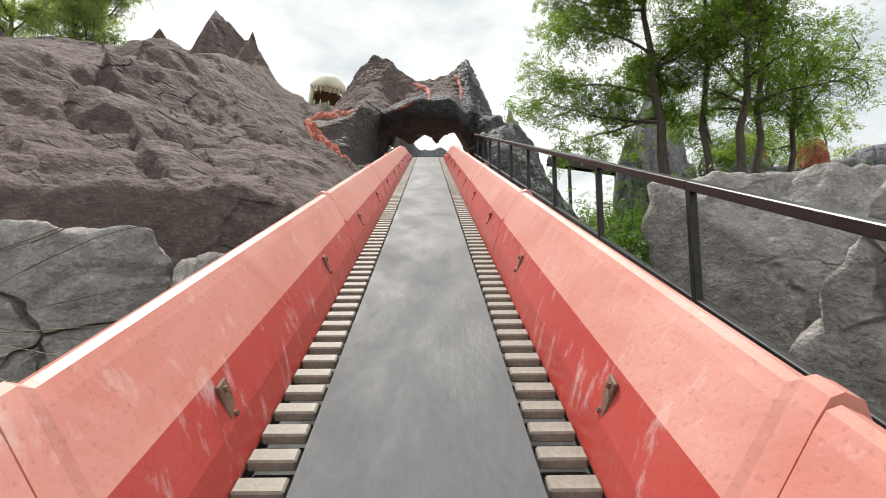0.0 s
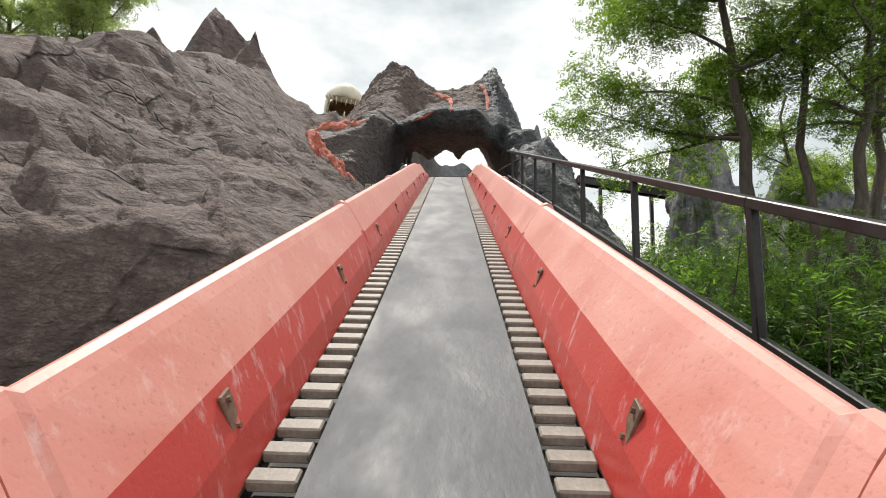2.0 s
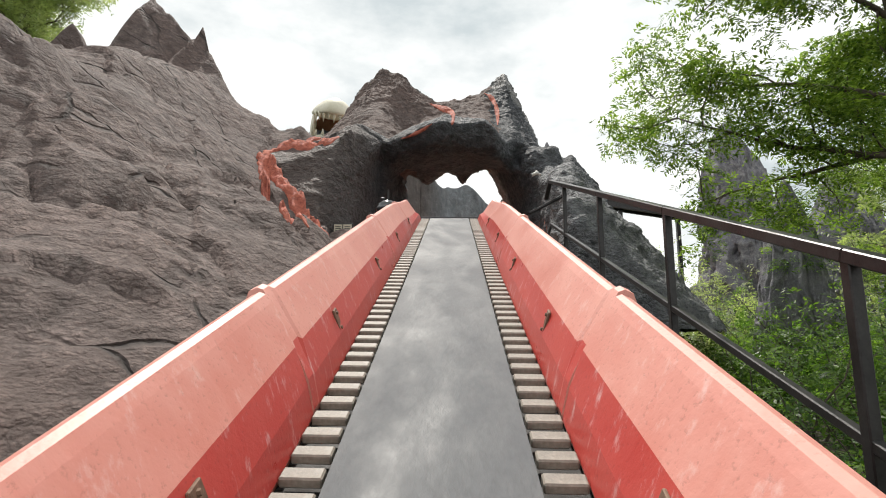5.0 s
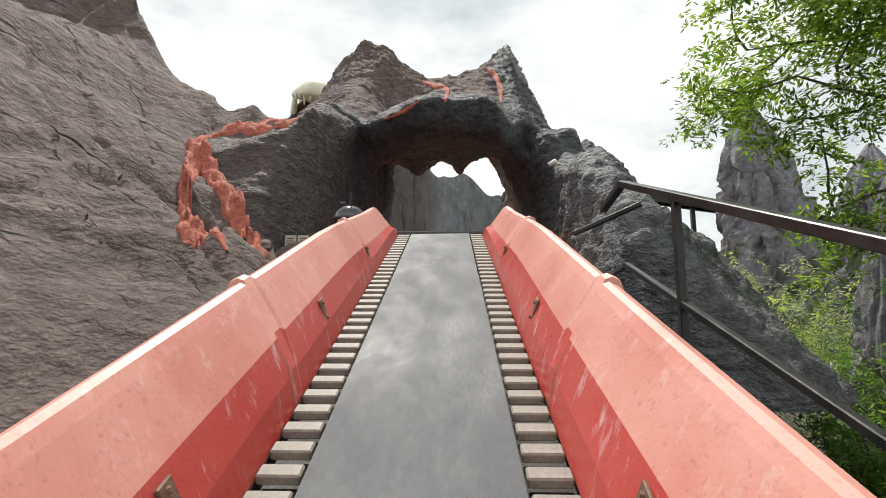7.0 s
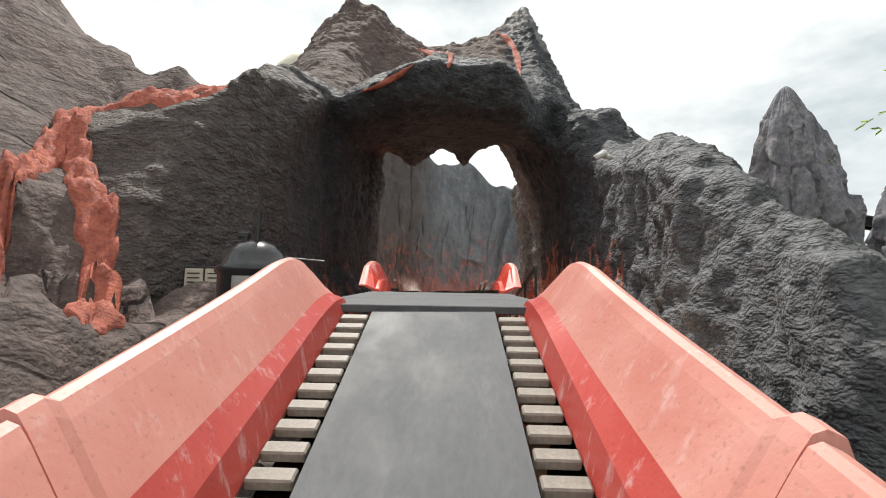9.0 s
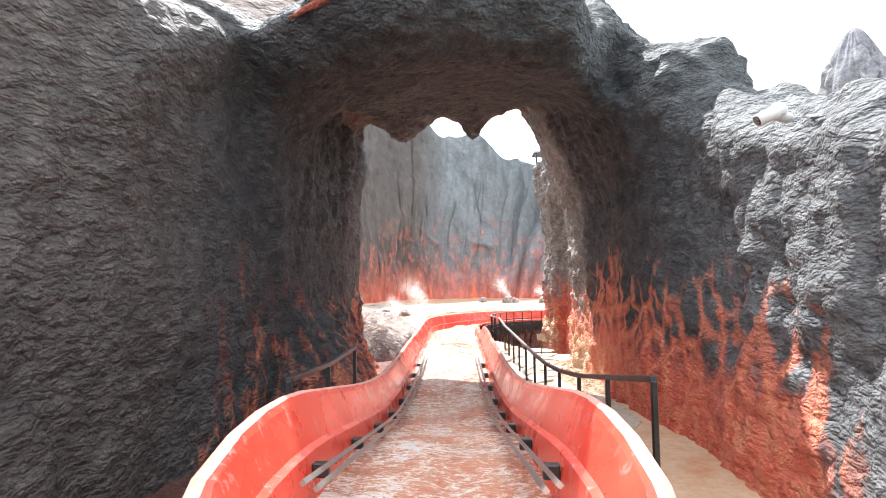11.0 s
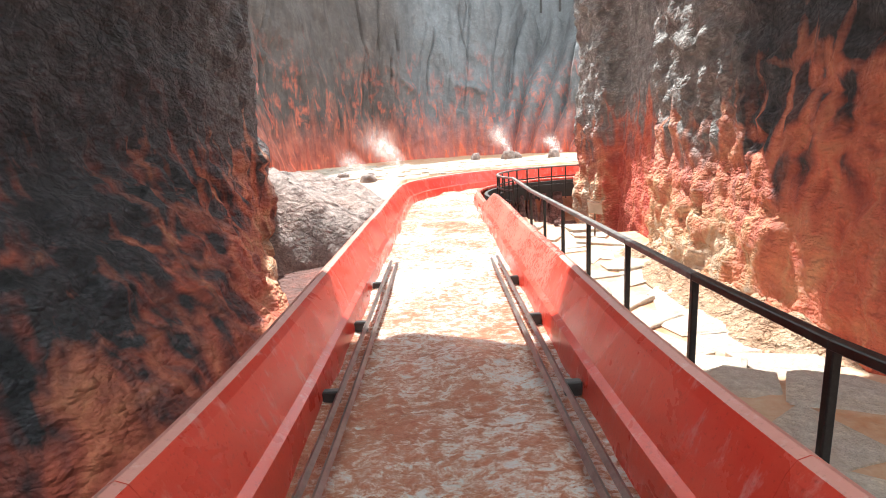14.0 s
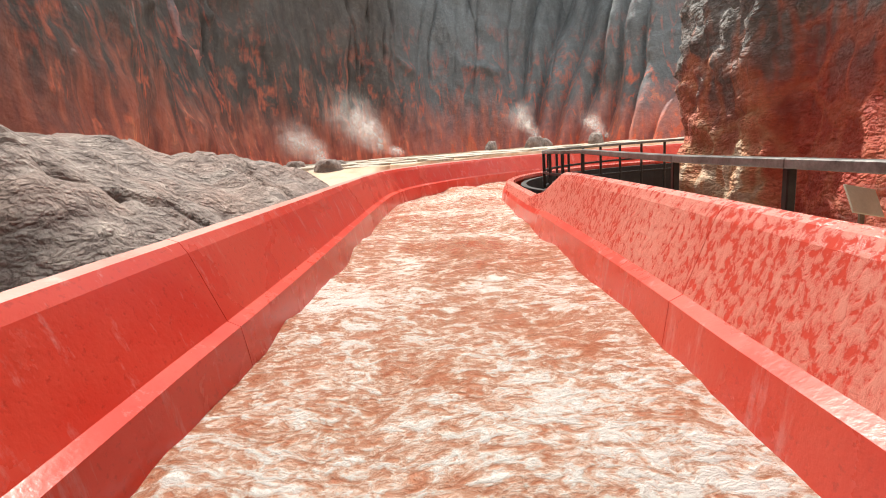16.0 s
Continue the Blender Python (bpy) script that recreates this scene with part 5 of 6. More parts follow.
def wander(rng, start, way, length, bend, steps=7, droop=0.0):
    pts, p, d = [start.copy()], start.copy(), way.normalized()
    for _ in range(steps):
        d = (d + Vector(rng.normal(size=3)) * bend + Vector((0, 0, -droop))).normalized()
        p = p + d * (length / steps)
        pts.append(p.copy())
    return pts


def sprays(rng, centres, count, radius, length, leaf, flat=0.7, pairs=6):
    """Feathered leaf sprays round the centres: one quad a leaflet."""
    C = np.array(centres)[rng.randint(0, len(centres), count)]
    off = np.clip(rng.normal(size=(count, 3)), -1.6, 1.6) * radius * np.array((1, 1, flat))
    P = C + off
    az = rng.uniform(0, 2 * np.pi, count)
    el = rng.normal(-0.25, 0.35, count)
    D = np.stack([np.cos(az) * np.cos(el), np.sin(az) * np.cos(el), np.sin(el)], -1)
    S = np.cross(D, np.array((0, 0, 1.0)) + 0.35 * rng.normal(size=(count, 3)))
    S /= np.linalg.norm(S, axis=1)[:, None]
    N = np.cross(S, D)
    verts, m = [], 0
    quads = []
    scale = rng.uniform(0.7, 1.2, count)
    for k in range(pairs):
        t = ((k + 0.6) / pairs + rng.normal(size=count) * 0.05).clip(0.05, 1.1)
        for sgn in (-1, 1):
            root = P + D * (length * t * scale)[:, None] + np.stack([0 * t, 0 * t, -0.22 * length * t * t], -1)
            tip = root + (S * sgn * leaf + D * leaf * 0.45 + leaf * 0.30 * rng.normal(size=(count, 3))) * scale[:, None] - N * leaf * 0.15
            w = D * (leaf * 0.24 * scale)[:, None]
            mid = (root + tip) / 2
            quads.append(np.stack([root, mid - w, tip, mid + w], 1))
    Q = np.concatenate(quads)
    V = Q.reshape(-1, 3)
    F = np.arange(len(V)).reshape(-1, 4)
    return V, F


def leaf_part(name, V, F, material, parent, label=""):
    me = bpy.data.meshes.new(name)
    me.vertices.add(len(V))
    me.vertices.foreach_set("co", V.astype(np.float32).ravel())
    me.loops.add(F.size)
    me.loops.foreach_set("vertex_index", F.astype(np.int32).ravel())
    me.polygons.add(len(F))
    me.polygons.foreach_set("loop_start", np.arange(0, F.size, 4, dtype=np.int32))
    me.update(calc_edges=True)
    me.materials.append(material)
    ob = new(name, me)
    ob.parent = parent
    if label:
        ob["label"] = label
    return ob


def tree(at, height, lean, seed, limbs, leaves, label, radius=0.16, leafm=None, leaf=0.085, spread=0.55, group="trees beside the lift", low=0.35, length=0.30, extra=(), dense=3.6):
    """lean: where the trunk's top stands from its foot. limbs: number of main limbs. extra: (height share, way, length) of given limbs."""
    rng = np.random.RandomState(seed)
    top = thing("tree", label, "tree", group, "", at)
    bm = bmesh.new()
    foot, tip = Vector((0, 0, -0.3)), Vector((lean[0], lean[1], height))
    trunk = [foot.lerp(tip, i / 9) + Vector((rng.normal() * 0.10, rng.normal() * 0.10, 0)) * min(1, i) for i in range(10)]
    limb(bm, trunk, radius, radius * 0.28, 9)
    centres = []
    given = list(extra)
    for i in range(limbs):
        a = 2.4 * i + rng.uniform(-0.4, 0.4)
        given.append((rng.uniform(low, 0.95), Vector((math.cos(a), math.sin(a), rng.uniform(0.35, 1.2))), height * spread * rng.uniform(0.35, 0.6)))
    for share, way, ln in given:
        k = share * 9
        root = trunk[int(k)].lerp(trunk[min(9, int(k) + 1)], k % 1)
        pts = wander(rng, root, Vector(way), ln, 0.16, 8, 0.02)
        limb(bm, pts, radius * 0.36 * (1.1 - share * 0.5), 0.014, 6)
        for j in (1, 2, 3, 4, 5, 6, 7, 8):
            sub = wander(rng, pts[j], (pts[j] - pts[j - 1]).normalized() + Vector(rng.normal(size=3)) * 0.8, ln * 0.34, 0.25, 5, 0.06)
            limb(bm, sub, 0.022, 0.006, 4)
            centres += [tuple(p) for p in sub[2:]]
        centres += [tuple(p) for p in pts[2:]]
    part("trunk", bm, M_BARK, top, "brown-grey bark", True)
    V, F = sprays(rng, centres, int(leaves * dense), 0.31, length, leaf)
    leaf_part("crown", V, F, leafm or M_LEAF, top, "feathered green leaves")
    return top


def ground_at(x, y):
    return 4.2 * float(sstep(2, 22, np.float64(y))) * float(sstep(0.5, 3.0, np.float64(x)))


tree((8.9, 19.0, ground_at(9, 19)), 12.5, (-0.9, 0.0), 11, 13, 3000, "tall locust tree with a forked brown trunk beside the lift", 0.24, spread=0.62, low=0.42,
     extra=((0.44, (-1.0, -0.05, 0.30), 4.6), (0.52, (-1.0, 0.3, 0.6), 4.8), (0.66, (-1.0, -0.2, 0.5), 4.2), (0.8, (-0.8, 0.2, 0.6), 3.6)), dense=4.2, leaf=0.10, length=0.30)
tree((9.8, 18.4, ground_at(9, 18)), 12.0, (0.7, 0.2), 23, 12, 2200, "slender locust tree with a straight brown trunk", 0.17, spread=0.46, low=0.55, dense=0.9)
tree((10.0, 17.3, ground_at(9, 17)), 11.0, (1.2, -0.6), 35, 10, 2000, "locust tree with a dark trunk and dense leaves", 0.2, spread=0.45, low=0.45, dense=0.9)
tree((11.1, 17.8, ground_at(9, 18)), 10.5, (1.4, 0.3), 47, 11, 2200, "leaning locust tree with dense drooping leaves", 0.18, spread=0.55, low=0.40, dense=0.9)
tree((13.6, 19.5, ground_at(9, 19)), 9.5, (0.8, 0.0), 59, 11, 1900, "broad leafy tree behind the locusts", 0.16, spread=0.58, low=0.35, dense=1.7)
tree((13.0, 24.0, ground_at(9, 22)), 9.0, (0.3, 0.3), 61, 10, 1400, "shaded leafy tree between rock pinnacles", 0.14, spread=0.6, low=0.2, dense=2.4)
tree((-27.0, 35.0, 6.0), 23.0, (0.5, 0), 71, 17, 3600, "green tree behind the brown ridge, paled by haze", 0.3, M_LEAF_FAR, 0.16, 0.45, "trees behind the mountain", 0.45, 0.5, (), 1.7)
tree((-32.0, 36.0, 6.0), 23.0, (-0.5, 0), 73, 15, 3000, "green tree behind the brown ridge, paled by haze", 0.3, M_LEAF_FAR, 0.16, 0.45, "trees behind the mountain", 0.45, 0.5, (), 1.7)
tree((-37.0, 34.0, 6.0), 20.0, (-0.5, 0), 75, 14, 1600, "green tree behind the brown ridge, paled by haze", 0.3, M_LEAF_FAR, 0.16, 0.45, "trees behind the mountain", 0.45, 0.5, (), 1.7)
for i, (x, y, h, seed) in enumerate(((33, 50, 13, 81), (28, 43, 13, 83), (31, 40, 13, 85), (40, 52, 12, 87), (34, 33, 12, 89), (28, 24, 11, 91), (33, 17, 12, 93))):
    tree((x, y, 3.5), h, (0.3, 0), seed, 10, 900, "green tree in the distance, paled by haze", 0.2, M_LEAF_FAR, 0.2, 0.5, "far trees", 0.15, 0.6, (), 1.2)


def shrub(at, size, seed, leaves, label, leafm=None, leaf=0.10, length=0.35, group="shrubs beside the lift"):
    rng = np.random.RandomState(seed)
    top = thing("shrub", label, "shrub", group, "", at)
    bm = bmesh.new()
    centres = []
    for i in range(11):
        a = 2.4 * i
        way = Vector((math.cos(a) * rng.uniform(0.2, 1.0), math.sin(a) * rng.uniform(0.2, 1.0), rng.uniform(0.5, 1.2)))
        pts = wander(rng, Vector((rng.normal() * 0.15, rng.normal() * 0.15, -0.15)), way, size * rng.uniform(0.7, 1.15), 0.18, 6)
        limb(bm, pts, 0.03, 0.006, 4)
        centres += [tuple(p) for p in pts[2:]]
    part("stem_tangle", bm, M_BARK, top)
    V, F = sprays(rng, centres, leaves, 0.17 * size, length, leaf, 0.9, 5)
    leaf_part("foliage", V, F, leafm or M_LEAF_BUSH, top)
    return top


rs = np.random.RandomState(5)
for i in range(30):
    x, y = rs.uniform(4.6, 11.5), rs.uniform(11.0, 23.5)
    if x < 5.6 and y > 19:
        x += 1.5
    shrub((x, y, ground_at(x, y) - 0.05), rs.uniform(1.6, 3.2), 100 + i, 400, "dense green shrub under the trees" if i % 3 else "light green feathery shrub")
for i in range(14):
    x, y = rs.uniform(9, 20), rs.uniform(24, 34)
    shrub((x, y, 3.8), rs.uniform(2.4, 4.2), 200 + i, 320, "overgrown green shrub between the rock pinnacles", M_LEAF_BUSH, 0.14, 0.5, "shrubs by the pinnacles")
for i in range(9):
    x, y = rs.uniform(6.5, 14), rs.uniform(40, 50)
    shrub((x + 6, y, 3.8), rs.uniform(4.5, 7.5), 300 + i, 280, "green shrub in the far distance, greyed by haze", M_LEAF_FAR, 0.2, 0.7, "far shrubs")


# ---- rock pinnacles and the far lava rocks ----
def pinnacle(at, height, r, seed, material, label, cat="rock pinnacle", group="rock pinnacles", tilt=(0, 0), power=0.75):
    n, k = 150, 130
    A, T = np.meshgrid(np.linspace(0, 2 * np.pi, n, endpoint=False), np.linspace(0, 1, k), indexing="ij")
    rad = r * (1 - T ** 2.2) ** power * (1 + 0.10 * np.sin(A * 2 + seed)) + 0.02
    cxs, cys = np.cos(A), np.sin(A)
    ca, sa = cxs * r, cys * r
    zz = T * height
    fold = 0.16 * ridged(ca * 1.0 + seed, sa, zz * 0.16, 1.0 / r * 1.6, 3, seed) + 0.10 * fbm(ca, sa + seed, zz * 0.7, 0.9, 3, seed + 3)
    crack = np.abs(vnoise(ca * 1.6 / r * 1.4 + seed, sa * 1.6 / r * 1.4, zz * 0.22, seed + 9))
    fold = fold - 0.12 * (1 - sstep(0, 0.08, crack))
    shelf = np.abs(vnoise(ca * 0.7, sa * 0.7 + seed, zz * 1.1, seed + 13))
    fold = fold - 0.05 * (1 - sstep(0, 0.07, shelf))
    # upright broken plates, each standing proud by its own amount
    prng = np.random.RandomState(seed + 40)
    best, plate = np.full(A.shape, 1e9), np.zeros(A.shape)
    wa = A * r + 0.10 * r * vnoise(ca * 2, sa * 2, zz * 1.2, seed + 17)
    for _ in range(int(90 + 3 * height)):
        pa, pz, po, tl = prng.uniform(0, 2 * np.pi) * r, prng.uniform(0, height), prng.normal() * 0.10, prng.normal() * 0.06
        da = np.abs(wa - pa)
        da = np.minimum(da, 2 * np.pi * r - da)
        d2 = (da * 3.2) ** 2 + (zz - pz) ** 2
        near = d2 < best
        best, plate = np.where(near, d2, best), np.where(near, po + tl * (zz - pz), plate)
    rad = rad * (1 + fold + plate * (1 - T ** 6))
    X, Y = rad * cxs + tilt[0] * T ** 1.5, rad * cys + tilt[1] * T ** 1.5
    V = np.stack([X, Y, zz - 0.3], -1)
    faces = []
    for i in range(n):
        for j in range(k - 1):
            a, b = i * k + j, ((i + 1) % n) * k + j
            faces.append((a, b, b + 1, a + 1))
    top = thing("rock_pinnacle", label, cat, group, "", at)
    mesh_ob("rock", V.reshape(-1, 3), faces, material, top)
    if material is M_PINNACLE:
        # small plants rooted in the cracks
        spots = []
        for i in range(9):
            a, t = prng.uniform(-2.8, 0.4), prng.uniform(0.35, 0.92)
            spots.append(tuple(V[int((a % (2 * np.pi)) / (2 * np.pi) * n) % n, int(t * (k - 1))]))
        Vl, Fl = sprays(prng, spots, 420, 0.15, 0.22, 0.07, 0.9, 4)
        tagged(leaf_part("crack_foliage", Vl, Fl, M_LEAF_BUSH, top, "small green plants in the cracks"), "", "", "", "stuff")
    return top


pinnacle((24.1, 54.0, 3.0), 22.7, 3.05, 3, M_PINNACLE, "tall grey-violet fissured rock pinnacle with plants growing on it", tilt=(-0.6, 0), power=0.64)
pinnacle((9.8, 69.0, 3.0), 26.8, 1.7, 15, M_PINNACLE, "far slender grey rock needle behind the arch", power=0.7)
pinnacle((35.3, 56.9, 3.0), 20.0, 3.7, 7, M_PINNACLE, "grey fissured rock pinnacle half hidden by leaves")
pinnacle((9.4, 24.6, 3.5), 7.4, 0.95, 11, M_PINNACLE, "narrow grey rock pinnacle among dry shrubs")
for i, (x, y, h, r, red) in enumerate(((18.2, 29.5, 7.6, 1.5, 0), (19.4, 30.5, 8.4, 0.8, 1), (20.9, 30.2, 7.2, 1.3, 0), (22.6, 30.0, 8.8, 0.9, 1), (24.6, 30.6, 7.6, 1.5, 0), (26.5, 30.0, 8.3, 1.6, 0), (28.6, 29.6, 8.8, 0.9, 1), (30.8, 29.4, 8.2, 1.7, 0))):
    pinnacle((x, y, 3.6), h, r, 20 + i, M_LAVAROCK if red else M_PINNACLE, "orange-red painted lava rock behind the trees" if red else "dark grey rock column behind the trees", "rock", "lava rocks behind the trees", power=0.2)


# ---- elevated track behind the pinnacle ----
def far_track():
    top = thing("elevated_track", "dark brown steel track girder on posts behind the pinnacle", "track")
    a, b = Vector((13.2, 60.5, 19.6)), Vector((46.0, 59.5, 14.2))
    for off in (0, 1.2):
        bm = bmesh.new()
        bar(bm, a + Vector((0, off, 0)), b + Vector((0, off, 0)), 0.28, 0.68)
        part("girder", bm, M_STEEL, top)
    bm = bmesh.new()
    bar(bm, a + Vector((0, 0.6, 0.42)), b + Vector((0, 0.6, 0.42)), 1.7, 0.12)
    part("deck", bm, M_BARK, top, "weathered brown deck")
    for t in np.linspace(0.08, 0.95, 6):
        p = a.lerp(b, t)
        bm = bmesh.new()
        bar(bm, (p.x, p.y + 0.6, -0.2), (p.x, p.y + 0.6, p.z - 0.3), 0.36, 0.36, (0, 1, 0))
        part("post", bm, M_STEEL, top)


far_track()


# ---- the bone head on the crater's rim: one plain shape ----
def skull():
    bm = bmesh.new()
    def ell(c, r, seg=24):
        made = bmesh.ops.create_uvsphere(bm, u_segments=seg, v_segments=16, radius=1.0)
        for v in made["verts"]:
            v.co = Vector((v.co.x * r[0], v.co.y * r[1], v.co.z * r[2])) + Vector(c)
        return made["verts"]
    # domed top with a ridged brow, higher at the back
    for v in ell((0, 0.2, 1.7), (1.75, 2.3, 1.45), 32):
        if v.co.z < 1.55:
            v.co.z = 1.55 + (v.co.z - 1.55) * 0.15
        v.co.z += 0.35 * max(0.0, v.co.y) * 0.5
        v.co.x *= (1.0 - 0.10 * max(0.0, -v.co.y)) * (1.0 - 0.22 * max(0.0, v.co.z - 1.8))
    # jaw sides and the floor of the open mouth
    for sx in (-1, 1):
        ell((sx * 1.5, 0.7, 0.7), (0.22, 1.3, 1.25), 14)
    jaw = ell((0, 0.3, -0.35), (1.45, 1.9, 0.40))
    back = ell((0, 1.6, 0.7), (1.5, 0.5, 1.4))
    for k in range(13):
        a = math.pi * (0.5 + (k - 6) / 12 * 1.05)
        x, y = 1.55 * math.cos(a), 0.2 - 1.95 * math.sin(a)
        tube(bm, (x, y, 1.7), (x * 0.95, y + 0.05, 0.85 + 0.15 * (k % 2)), 0.14, 0.03, 7)
        if k % 2 == 0:
            tube(bm, (x * 0.9, y + 0.1, -0.2), (x * 0.88, y + 0.1, 0.3), 0.13, 0.02, 7)
    inside = set(back)
    bm.faces.index_update()
    dark = [f.index for f in bm.faces if all(v in inside for v in f.verts)]
    ob = part("bone_head_sculpture", bm, M_BONE, None, "", True)
    ob.data.materials.append(M_MOUTH)
    for i in dark:
        ob.data.polygons[i].material_index = 1
    ob.matrix_world = pose(-12.0, 51.0, 23.0, 14, 4, 18) @ Matrix.Diagonal((1.12, 1.12, 1.05, 1))
    return tagged(ob, "cream painted giant toothed skull sculpture on the rim", "sculpture")


skull()
pinnacle((-13.6, 52.8, 3.0), 21.4, 3.6, 41, M_CRATER, "blue-grey rock hill carrying the skull", "rock", "crater hills", power=0.35)


# ---- small things at the crest ----
def tank():
    top = thing("pressure_tank", "glossy black domed tank with a pipe on top", "tank", "", "", (-2.13, 21.5, 7.6))
    bm = bmesh.new()
    prof = [(0.29, 0.0), (0.30, 0.05), (0.30, 1.25), (0.325, 1.27), (0.325, 1.31), (0.29, 1.33), (0.25, 1.42), (0.17, 1.50), (0.07, 1.54)]
    rings = [[bm.verts.new((r * math.cos(a), r * math.sin(a), z)) for a in (2 * math.pi * j / 32 for j in range(32))] for r, z in prof]
    for ra, rb in zip(rings, rings[1:]):
        for j in range(32):
            bm.faces.new((ra[j], ra[(j + 1) % 32], rb[(j + 1) % 32], rb[j]))
    bm.faces.new(rings[-1])
    part("shell", bm, M_TANK, top, "", True)
    bm = bmesh.new()
    tube(bm, (0, 0, 1.52), (0, 0, 1.80), 0.022, 0.022, 10)
    part("pipe", bm, M_STEEL, top)
    bm = bmesh.new()
    tube(bm, (-0.12, 0.05, 1.48), (-0.12, 0.05, 1.58), 0.03, 0.03, 10)
    box(bm, pose(-0.14, 0.05, 1.6), 0.10, 0.06, 0.05, 0.008)
    part("valve", bm, M_STEEL, top)
    bm = bmesh.new()
    box(bm, pose(0.02, -0.31, 1.12), 0.16, 0.02, 0.22, 0.006)
    part("plate", bm, M_GALV, top, "dull metal plate")
    bm = bmesh.new()
    tube(bm, (0.2, 0.0, 1.40), (0.2, 0.0, 1.50), 0.012, 0.012, 8)
    tube(bm, (0.2, 0.0, 1.40), (0.55, 0.1, 1.38), 0.014, 0.014, 8)
    part("hose", bm, M_STEEL, top)


tank()


def sign():
    top = thing("sign_box", "small cream sign box with two panes against the rock", "sign", "", "", (-3.85, 24.0, 8.95))
    bm = bmesh.new()
    box(bm, pose(0, 0, 0), 0.60, 0.10, 0.32, 0.01)
    part("frame", bm, M_STEEL, top, "dark frame")
    for x in (-0.14, 0.14):
        bm = bmesh.new()
        box(bm, pose(x, -0.055, 0), 0.25, 0.02, 0.25, 0.004)
        pane = part("pane", bm, M_SIGN, top, "cream pane")
        for z in (0.06, 0.0, -0.06):
            bm = bmesh.new()
            box(bm, pose(x, -0.068, z), 0.17, 0.006, 0.018)
            part("bar", bm, M_DARK, pane)
    bm = bmesh.new()
    bar(bm, (0, 0.02, -1.5), (0, 0.02, -0.15), 0.07, 0.07, (0, 1, 0))
    part("post", bm, M_STEEL, top)


sign()


def leaning_plate():
    top = thing("marker_plate", "small pale blank plate on a stake, leaning against the rock", "plate", "", "", (1.62, 37.9, 8.0))
    bm = bmesh.new()
    box(bm, pose(0, 0, 0.30, 62, 12, 20), 0.30, 0.20, 0.012, 0.003)
    part("board", bm, M_SIGN, top)
    bm = bmesh.new()
    bar(bm, (0, 0.01, -0.2), (0, 0.01, 0.28), 0.03, 0.03, (0, 1, 0))
    part("stake", bm, M_RUST, top)


leaning_plate()


def wall_camera():
    top = thing("security_camera", "white tubular camera on a bracket on the dark rock wall", "camera", "", "", (2.36, 26.97, 11.55))
    bm = bmesh.new()
    tube(bm, (-0.22, -0.12, -0.03), (-0.02, -0.16, 0.06), 0.06, 0.06, 18)
    part("housing", bm, M_WHITE, top, "", True)
    bm = bmesh.new()
    tube(bm, (-0.10, -0.14, 0.02), (0.12, 0.0, 0.02), 0.05, 0.05, 14)
    bmesh.ops.create_uvsphere(bm, u_segments=14, v_segments=8, radius=0.075, matrix=pose(-0.05, -0.14, 0.05))
    part("bracket", bm, M_WHITE, top, "", True)
    bm = bmesh.new()
    tube(bm, (-0.232, -0.118, -0.036), (-0.22, -0.12, -0.03), 0.048, 0.048, 16)
    part("lens", bm, M_TANK, top, "black glass front")


wall_camera()


def platform():
    top = thing("maintenance_platform", "grey steel platform with a cabinet on the crater rim", "platform", "", "", (5.5, 61.0, 18.8))
    bm = bmesh.new()
    box(bm, pose(0.4, 0, 0.9), 3.0, 1.6, 0.14, 0.02)
    part("deck", bm, M_GALV, top)
    bm = bmesh.new()
    box(bm, pose(0.9, 0, 2.1), 1.7, 1.3, 2.2, 0.03)
    part("cabinet", bm, M_PINNACLE, top, "grey cabinet")
    for x in (-0.9, 0.2, 1.6):
        bm = bmesh.new()
        bar(bm, (x, -0.6, -2.2), (x, -0.6, 0.85), 0.12, 0.12, (0, 1, 0))
        part("post", bm, M_STEEL, top)
    for x in (-0.95, -0.5, -0.05):
        bm = bmesh.new()
        bar(bm, (x, -0.7, 0.95), (x, -0.7, 1.9), 0.05, 0.05, (0, 1, 0))
        part("baluster", bm, M_STEEL, top)


platform()


# ---- braces at the end of the lift's handrail ----
def rail_end():
    top = thing("rail_brace", "black steel end braces of the lift handrail", "handrail", "handrails")
    for a, b in (((1.62, 18.48, 8.43), (1.02, 18.98, 8.20)), ((1.56, 18.55, 8.40), (1.56, 18.55, 7.2)), ((1.06, 18.93, 8.18), (1.06, 18.93, 7.3)), ((1.29, 18.72, 8.40), (1.29, 18.72, 7.3))):
        bm = bmesh.new()
        bar(bm, a, b, 0.05, 0.05)
        part("bar", bm, M_STEEL, top)


rail_end()


# ---- vents, steam and loose rocks in the crater ----
def vent(at, size, seed):
    top = boulder("vent_rock", at, (size, size * 0.8, size * 1.25), seed, M_MOUND, "small dark rock hiding a steam jet on the crust", 0.3, seed * 20.0, "steam vents", "rock", 3)
    return top


for i, (x, y, z, sz) in enumerate(((-3.35, 43.6, 8.45, 0.42), (-4.4, 45.0, 8.5, 0.35), (-3.7, 45.6, 8.5, 0.30), (1.6, 52.8, 8.7, 0.38), (2.1, 53.1, 8.7, 0.32), (3.7, 52.4, 8.7, 0.36), (0.2, 53.6, 8.7, 0.34), (-4.9, 43.2, 8.45, 0.3))):
    vent((x, y, z), sz, 51 + i)


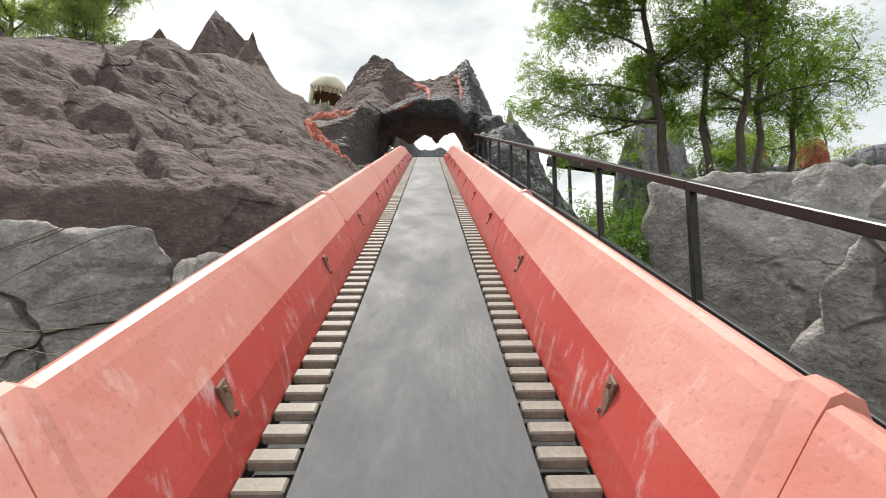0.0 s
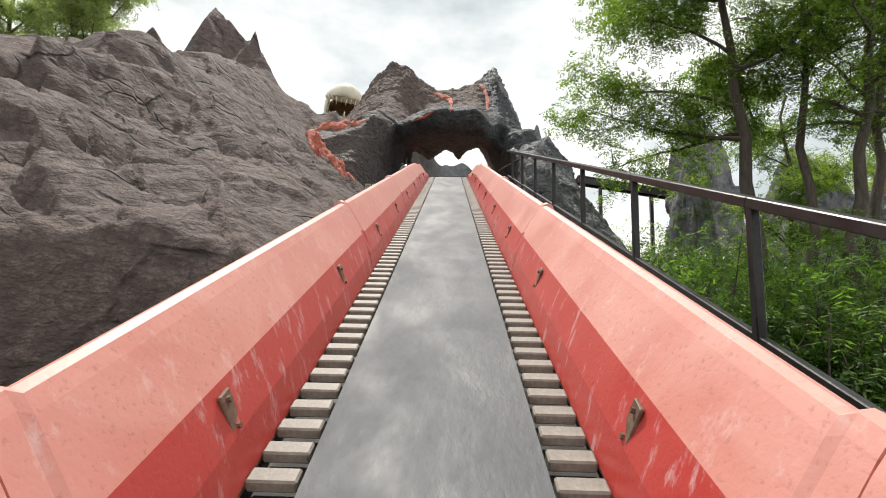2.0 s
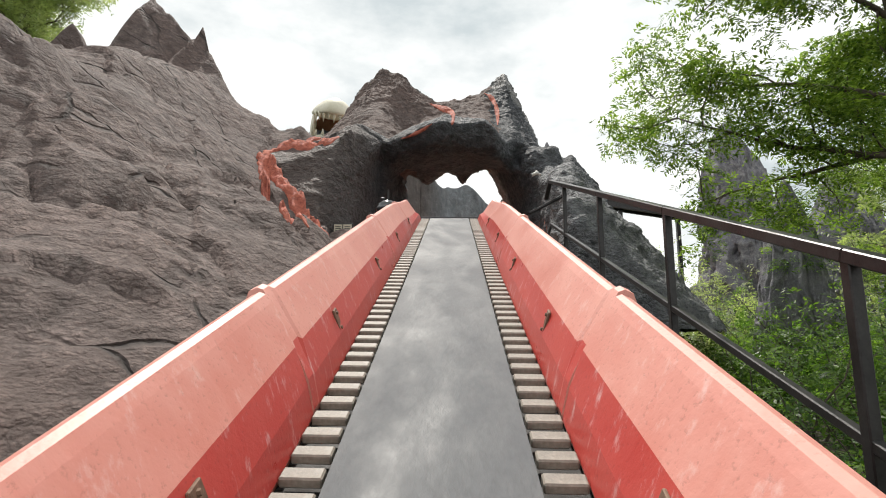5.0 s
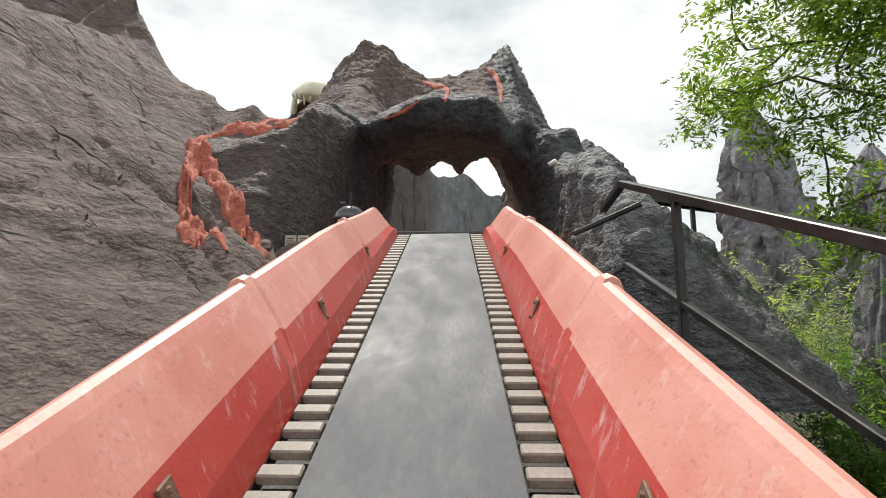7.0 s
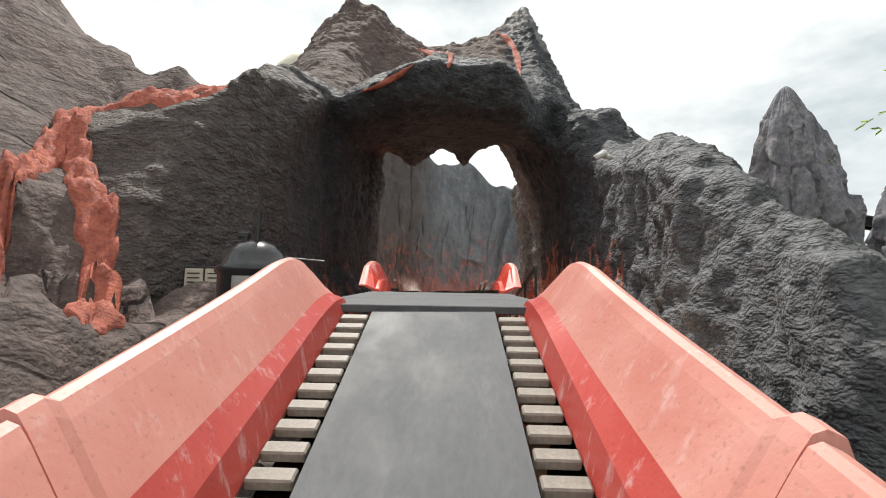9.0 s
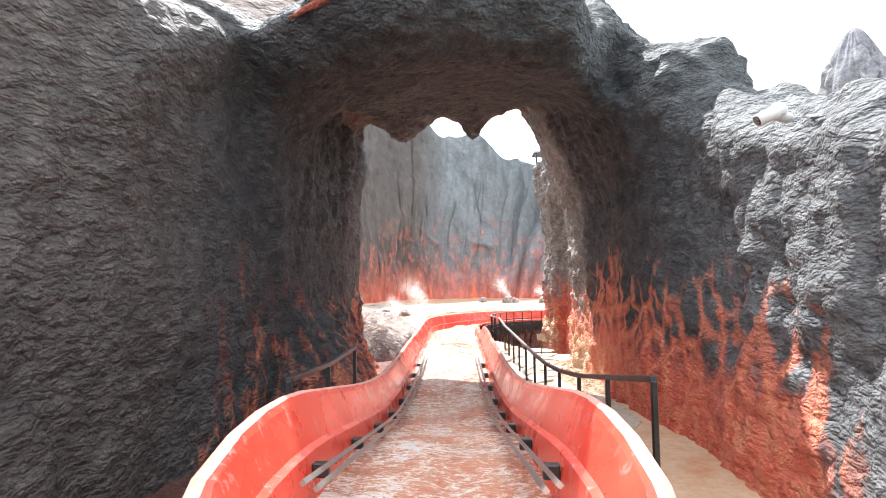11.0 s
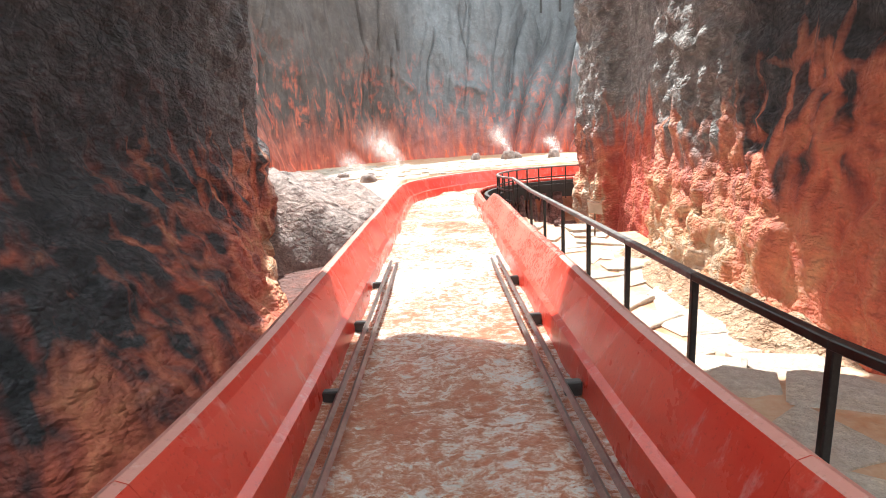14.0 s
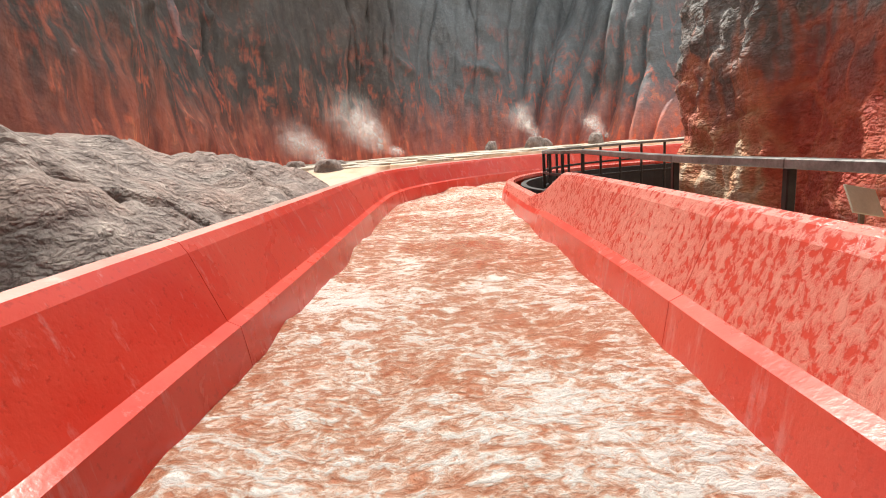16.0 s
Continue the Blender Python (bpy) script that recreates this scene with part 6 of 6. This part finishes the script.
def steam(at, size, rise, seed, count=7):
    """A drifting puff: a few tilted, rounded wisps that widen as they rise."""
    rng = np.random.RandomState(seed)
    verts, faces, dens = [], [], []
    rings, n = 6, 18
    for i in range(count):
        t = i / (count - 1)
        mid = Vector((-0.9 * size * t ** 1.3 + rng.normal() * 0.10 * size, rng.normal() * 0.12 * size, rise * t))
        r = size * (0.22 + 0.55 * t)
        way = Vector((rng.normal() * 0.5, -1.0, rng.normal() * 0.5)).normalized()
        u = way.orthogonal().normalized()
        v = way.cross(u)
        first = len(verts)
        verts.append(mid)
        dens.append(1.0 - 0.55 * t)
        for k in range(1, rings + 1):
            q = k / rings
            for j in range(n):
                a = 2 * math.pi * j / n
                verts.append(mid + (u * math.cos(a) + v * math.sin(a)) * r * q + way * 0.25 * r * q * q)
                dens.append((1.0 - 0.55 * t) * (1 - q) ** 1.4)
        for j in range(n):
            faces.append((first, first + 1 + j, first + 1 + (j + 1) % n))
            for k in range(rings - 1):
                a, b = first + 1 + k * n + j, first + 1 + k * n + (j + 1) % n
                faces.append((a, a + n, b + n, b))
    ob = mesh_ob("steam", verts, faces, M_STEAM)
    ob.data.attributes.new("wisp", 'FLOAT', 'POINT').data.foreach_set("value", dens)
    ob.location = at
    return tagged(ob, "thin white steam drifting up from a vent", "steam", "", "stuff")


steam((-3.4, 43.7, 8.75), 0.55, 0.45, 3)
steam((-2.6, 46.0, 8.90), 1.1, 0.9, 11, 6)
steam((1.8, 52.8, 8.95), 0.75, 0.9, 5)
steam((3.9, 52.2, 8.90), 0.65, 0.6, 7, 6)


# ---- pale rubble at the foot of the right-hand rock wall ----
def rubble():
    ys, us = np.linspace(31.0, 38.0, 240), np.linspace(0, 1, 44)
    Y, U = np.meshgrid(ys, us, indexing="ij")
    X = 1.72 + 0.12 * vnoise(Y * 1.1, 0 * Y, 0 * Y, 134) + 0.8 * U
    lump = np.abs(vnoise(X * 3.2, Y * 3.2, 0 * X, 131)) + 0.6 * np.abs(vnoise(X * 7.5, Y * 7.5, 0 * X, 132))
    ends = sstep(31.0, 33.5, Y) * sstep(38.0, 37.0, Y)
    Z = 7.55 + ends * ((0.16 + 0.12 * vnoise(Y * 0.8, 0 * Y, 0 * Y, 133)) * U ** 1.6 + 0.13 * lump * np.minimum(1, 4 * U) + 0.04)
    ob = mesh_ob("rubble", np.stack([X, Y, Z], -1).reshape(-1, 3), grid_faces(len(ys), len(us)), M_RUBBLE)
    return tagged(ob, "pale crumbled rubble along the foot of the rock wall", "rubble", "", "stuff")


rubble()


# ---- slabs of the crust ----
def slabs():
    rng = np.random.RandomState(9)
    host = bpy.data.objects["crater_floor"]
    made = 0
    meshes = []
    for k in range(10):
        n = rng.randint(5, 8)
        ang = np.sort(rng.uniform(0, 2 * np.pi, n) * 0.35 + np.arange(n) * 2 * np.pi / n * 0.9)
        rad = rng.uniform(0.75, 1.1, n)
        bm = bmesh.new()
        lo = [bm.verts.new((r * math.cos(a), r * math.sin(a), -0.05)) for a, r in zip(ang, rad)]
        hi = [bm.verts.new((r * math.cos(a), r * math.sin(a), 0.008)) for a, r in zip(ang, rad)]
        up = [bm.verts.new((0.86 * r * math.cos(a), 0.86 * r * math.sin(a), 0.022 + 0.006 * rng.normal())) for a, r in zip(ang, rad)]
        for i in range(n):
            j = (i + 1) % n
            bm.faces.new((lo[i], lo[j], hi[j], hi[i]))
            bm.faces.new((hi[i], hi[j], up[j], up[i]))
        bm.faces.new(up)
        me = bpy.data.meshes.new("slab")
        bm.to_mesh(me)
        bm.free()
        me.materials.append(M_CRUST)
        meshes.append(me)
    for gy in np.arange(29.0, 60.0, 0.62):
        for gx in np.arange(-7.5, 7.0, 0.66):
            x, y = gx + rng.uniform(-0.14, 0.14), gy + rng.uniform(-0.14, 0.14)
            rad = math.hypot(x - BEND[0], y - BEND[1])
            right = cx(y) + 1.35 < x < 2.2 and 29.5 < y < 39.5
            shelf = rad > 5.85 and 44.2 < y < 57 and x < 6 and (x > -5.6 or y > 46) and math.hypot(x / 8.2, (y - 49) / 12.4) < 0.93
            if not (right or shelf) or made >= 290:
                continue
            z = float(floor_height(np.array([x]), np.array([y]))[0]) + 0.012
            ob = new("slab", meshes[rng.randint(10)])
            ob.matrix_world = pose(x, y, z + rng.uniform(-0.01, 0.02), rng.normal() * 0.5, rng.normal() * 0.5, rng.uniform(0, 360)) @ Matrix.Diagonal((0.47, 0.43, 0.8, 1))
            ob.parent = host
            made += 1


slabs()


# ---- dry twigs over the boulder ----
def twigs():
    rng = np.random.RandomState(4)
    bm = bmesh.new()
    for i in range(26):
        a = Vector((rng.uniform(-5.2, -3.0), rng.uniform(3.4, 4.0), rng.uniform(1.5, 2.9)))
        pts = wander(rng, a, Vector((rng.uniform(0.4, 1.0), rng.normal() * 0.3, rng.uniform(-0.35, 0.35))), rng.uniform(0.8, 2.0), 0.08, 6)
        limb(bm, pts, 0.006, 0.002, 3)
    ob = part("dry_twigs", bm, M_STRAW, None)
    return tagged(ob, "thin dry grass stalks in front of the grey boulder", "twigs", "", "stuff")


twigs()
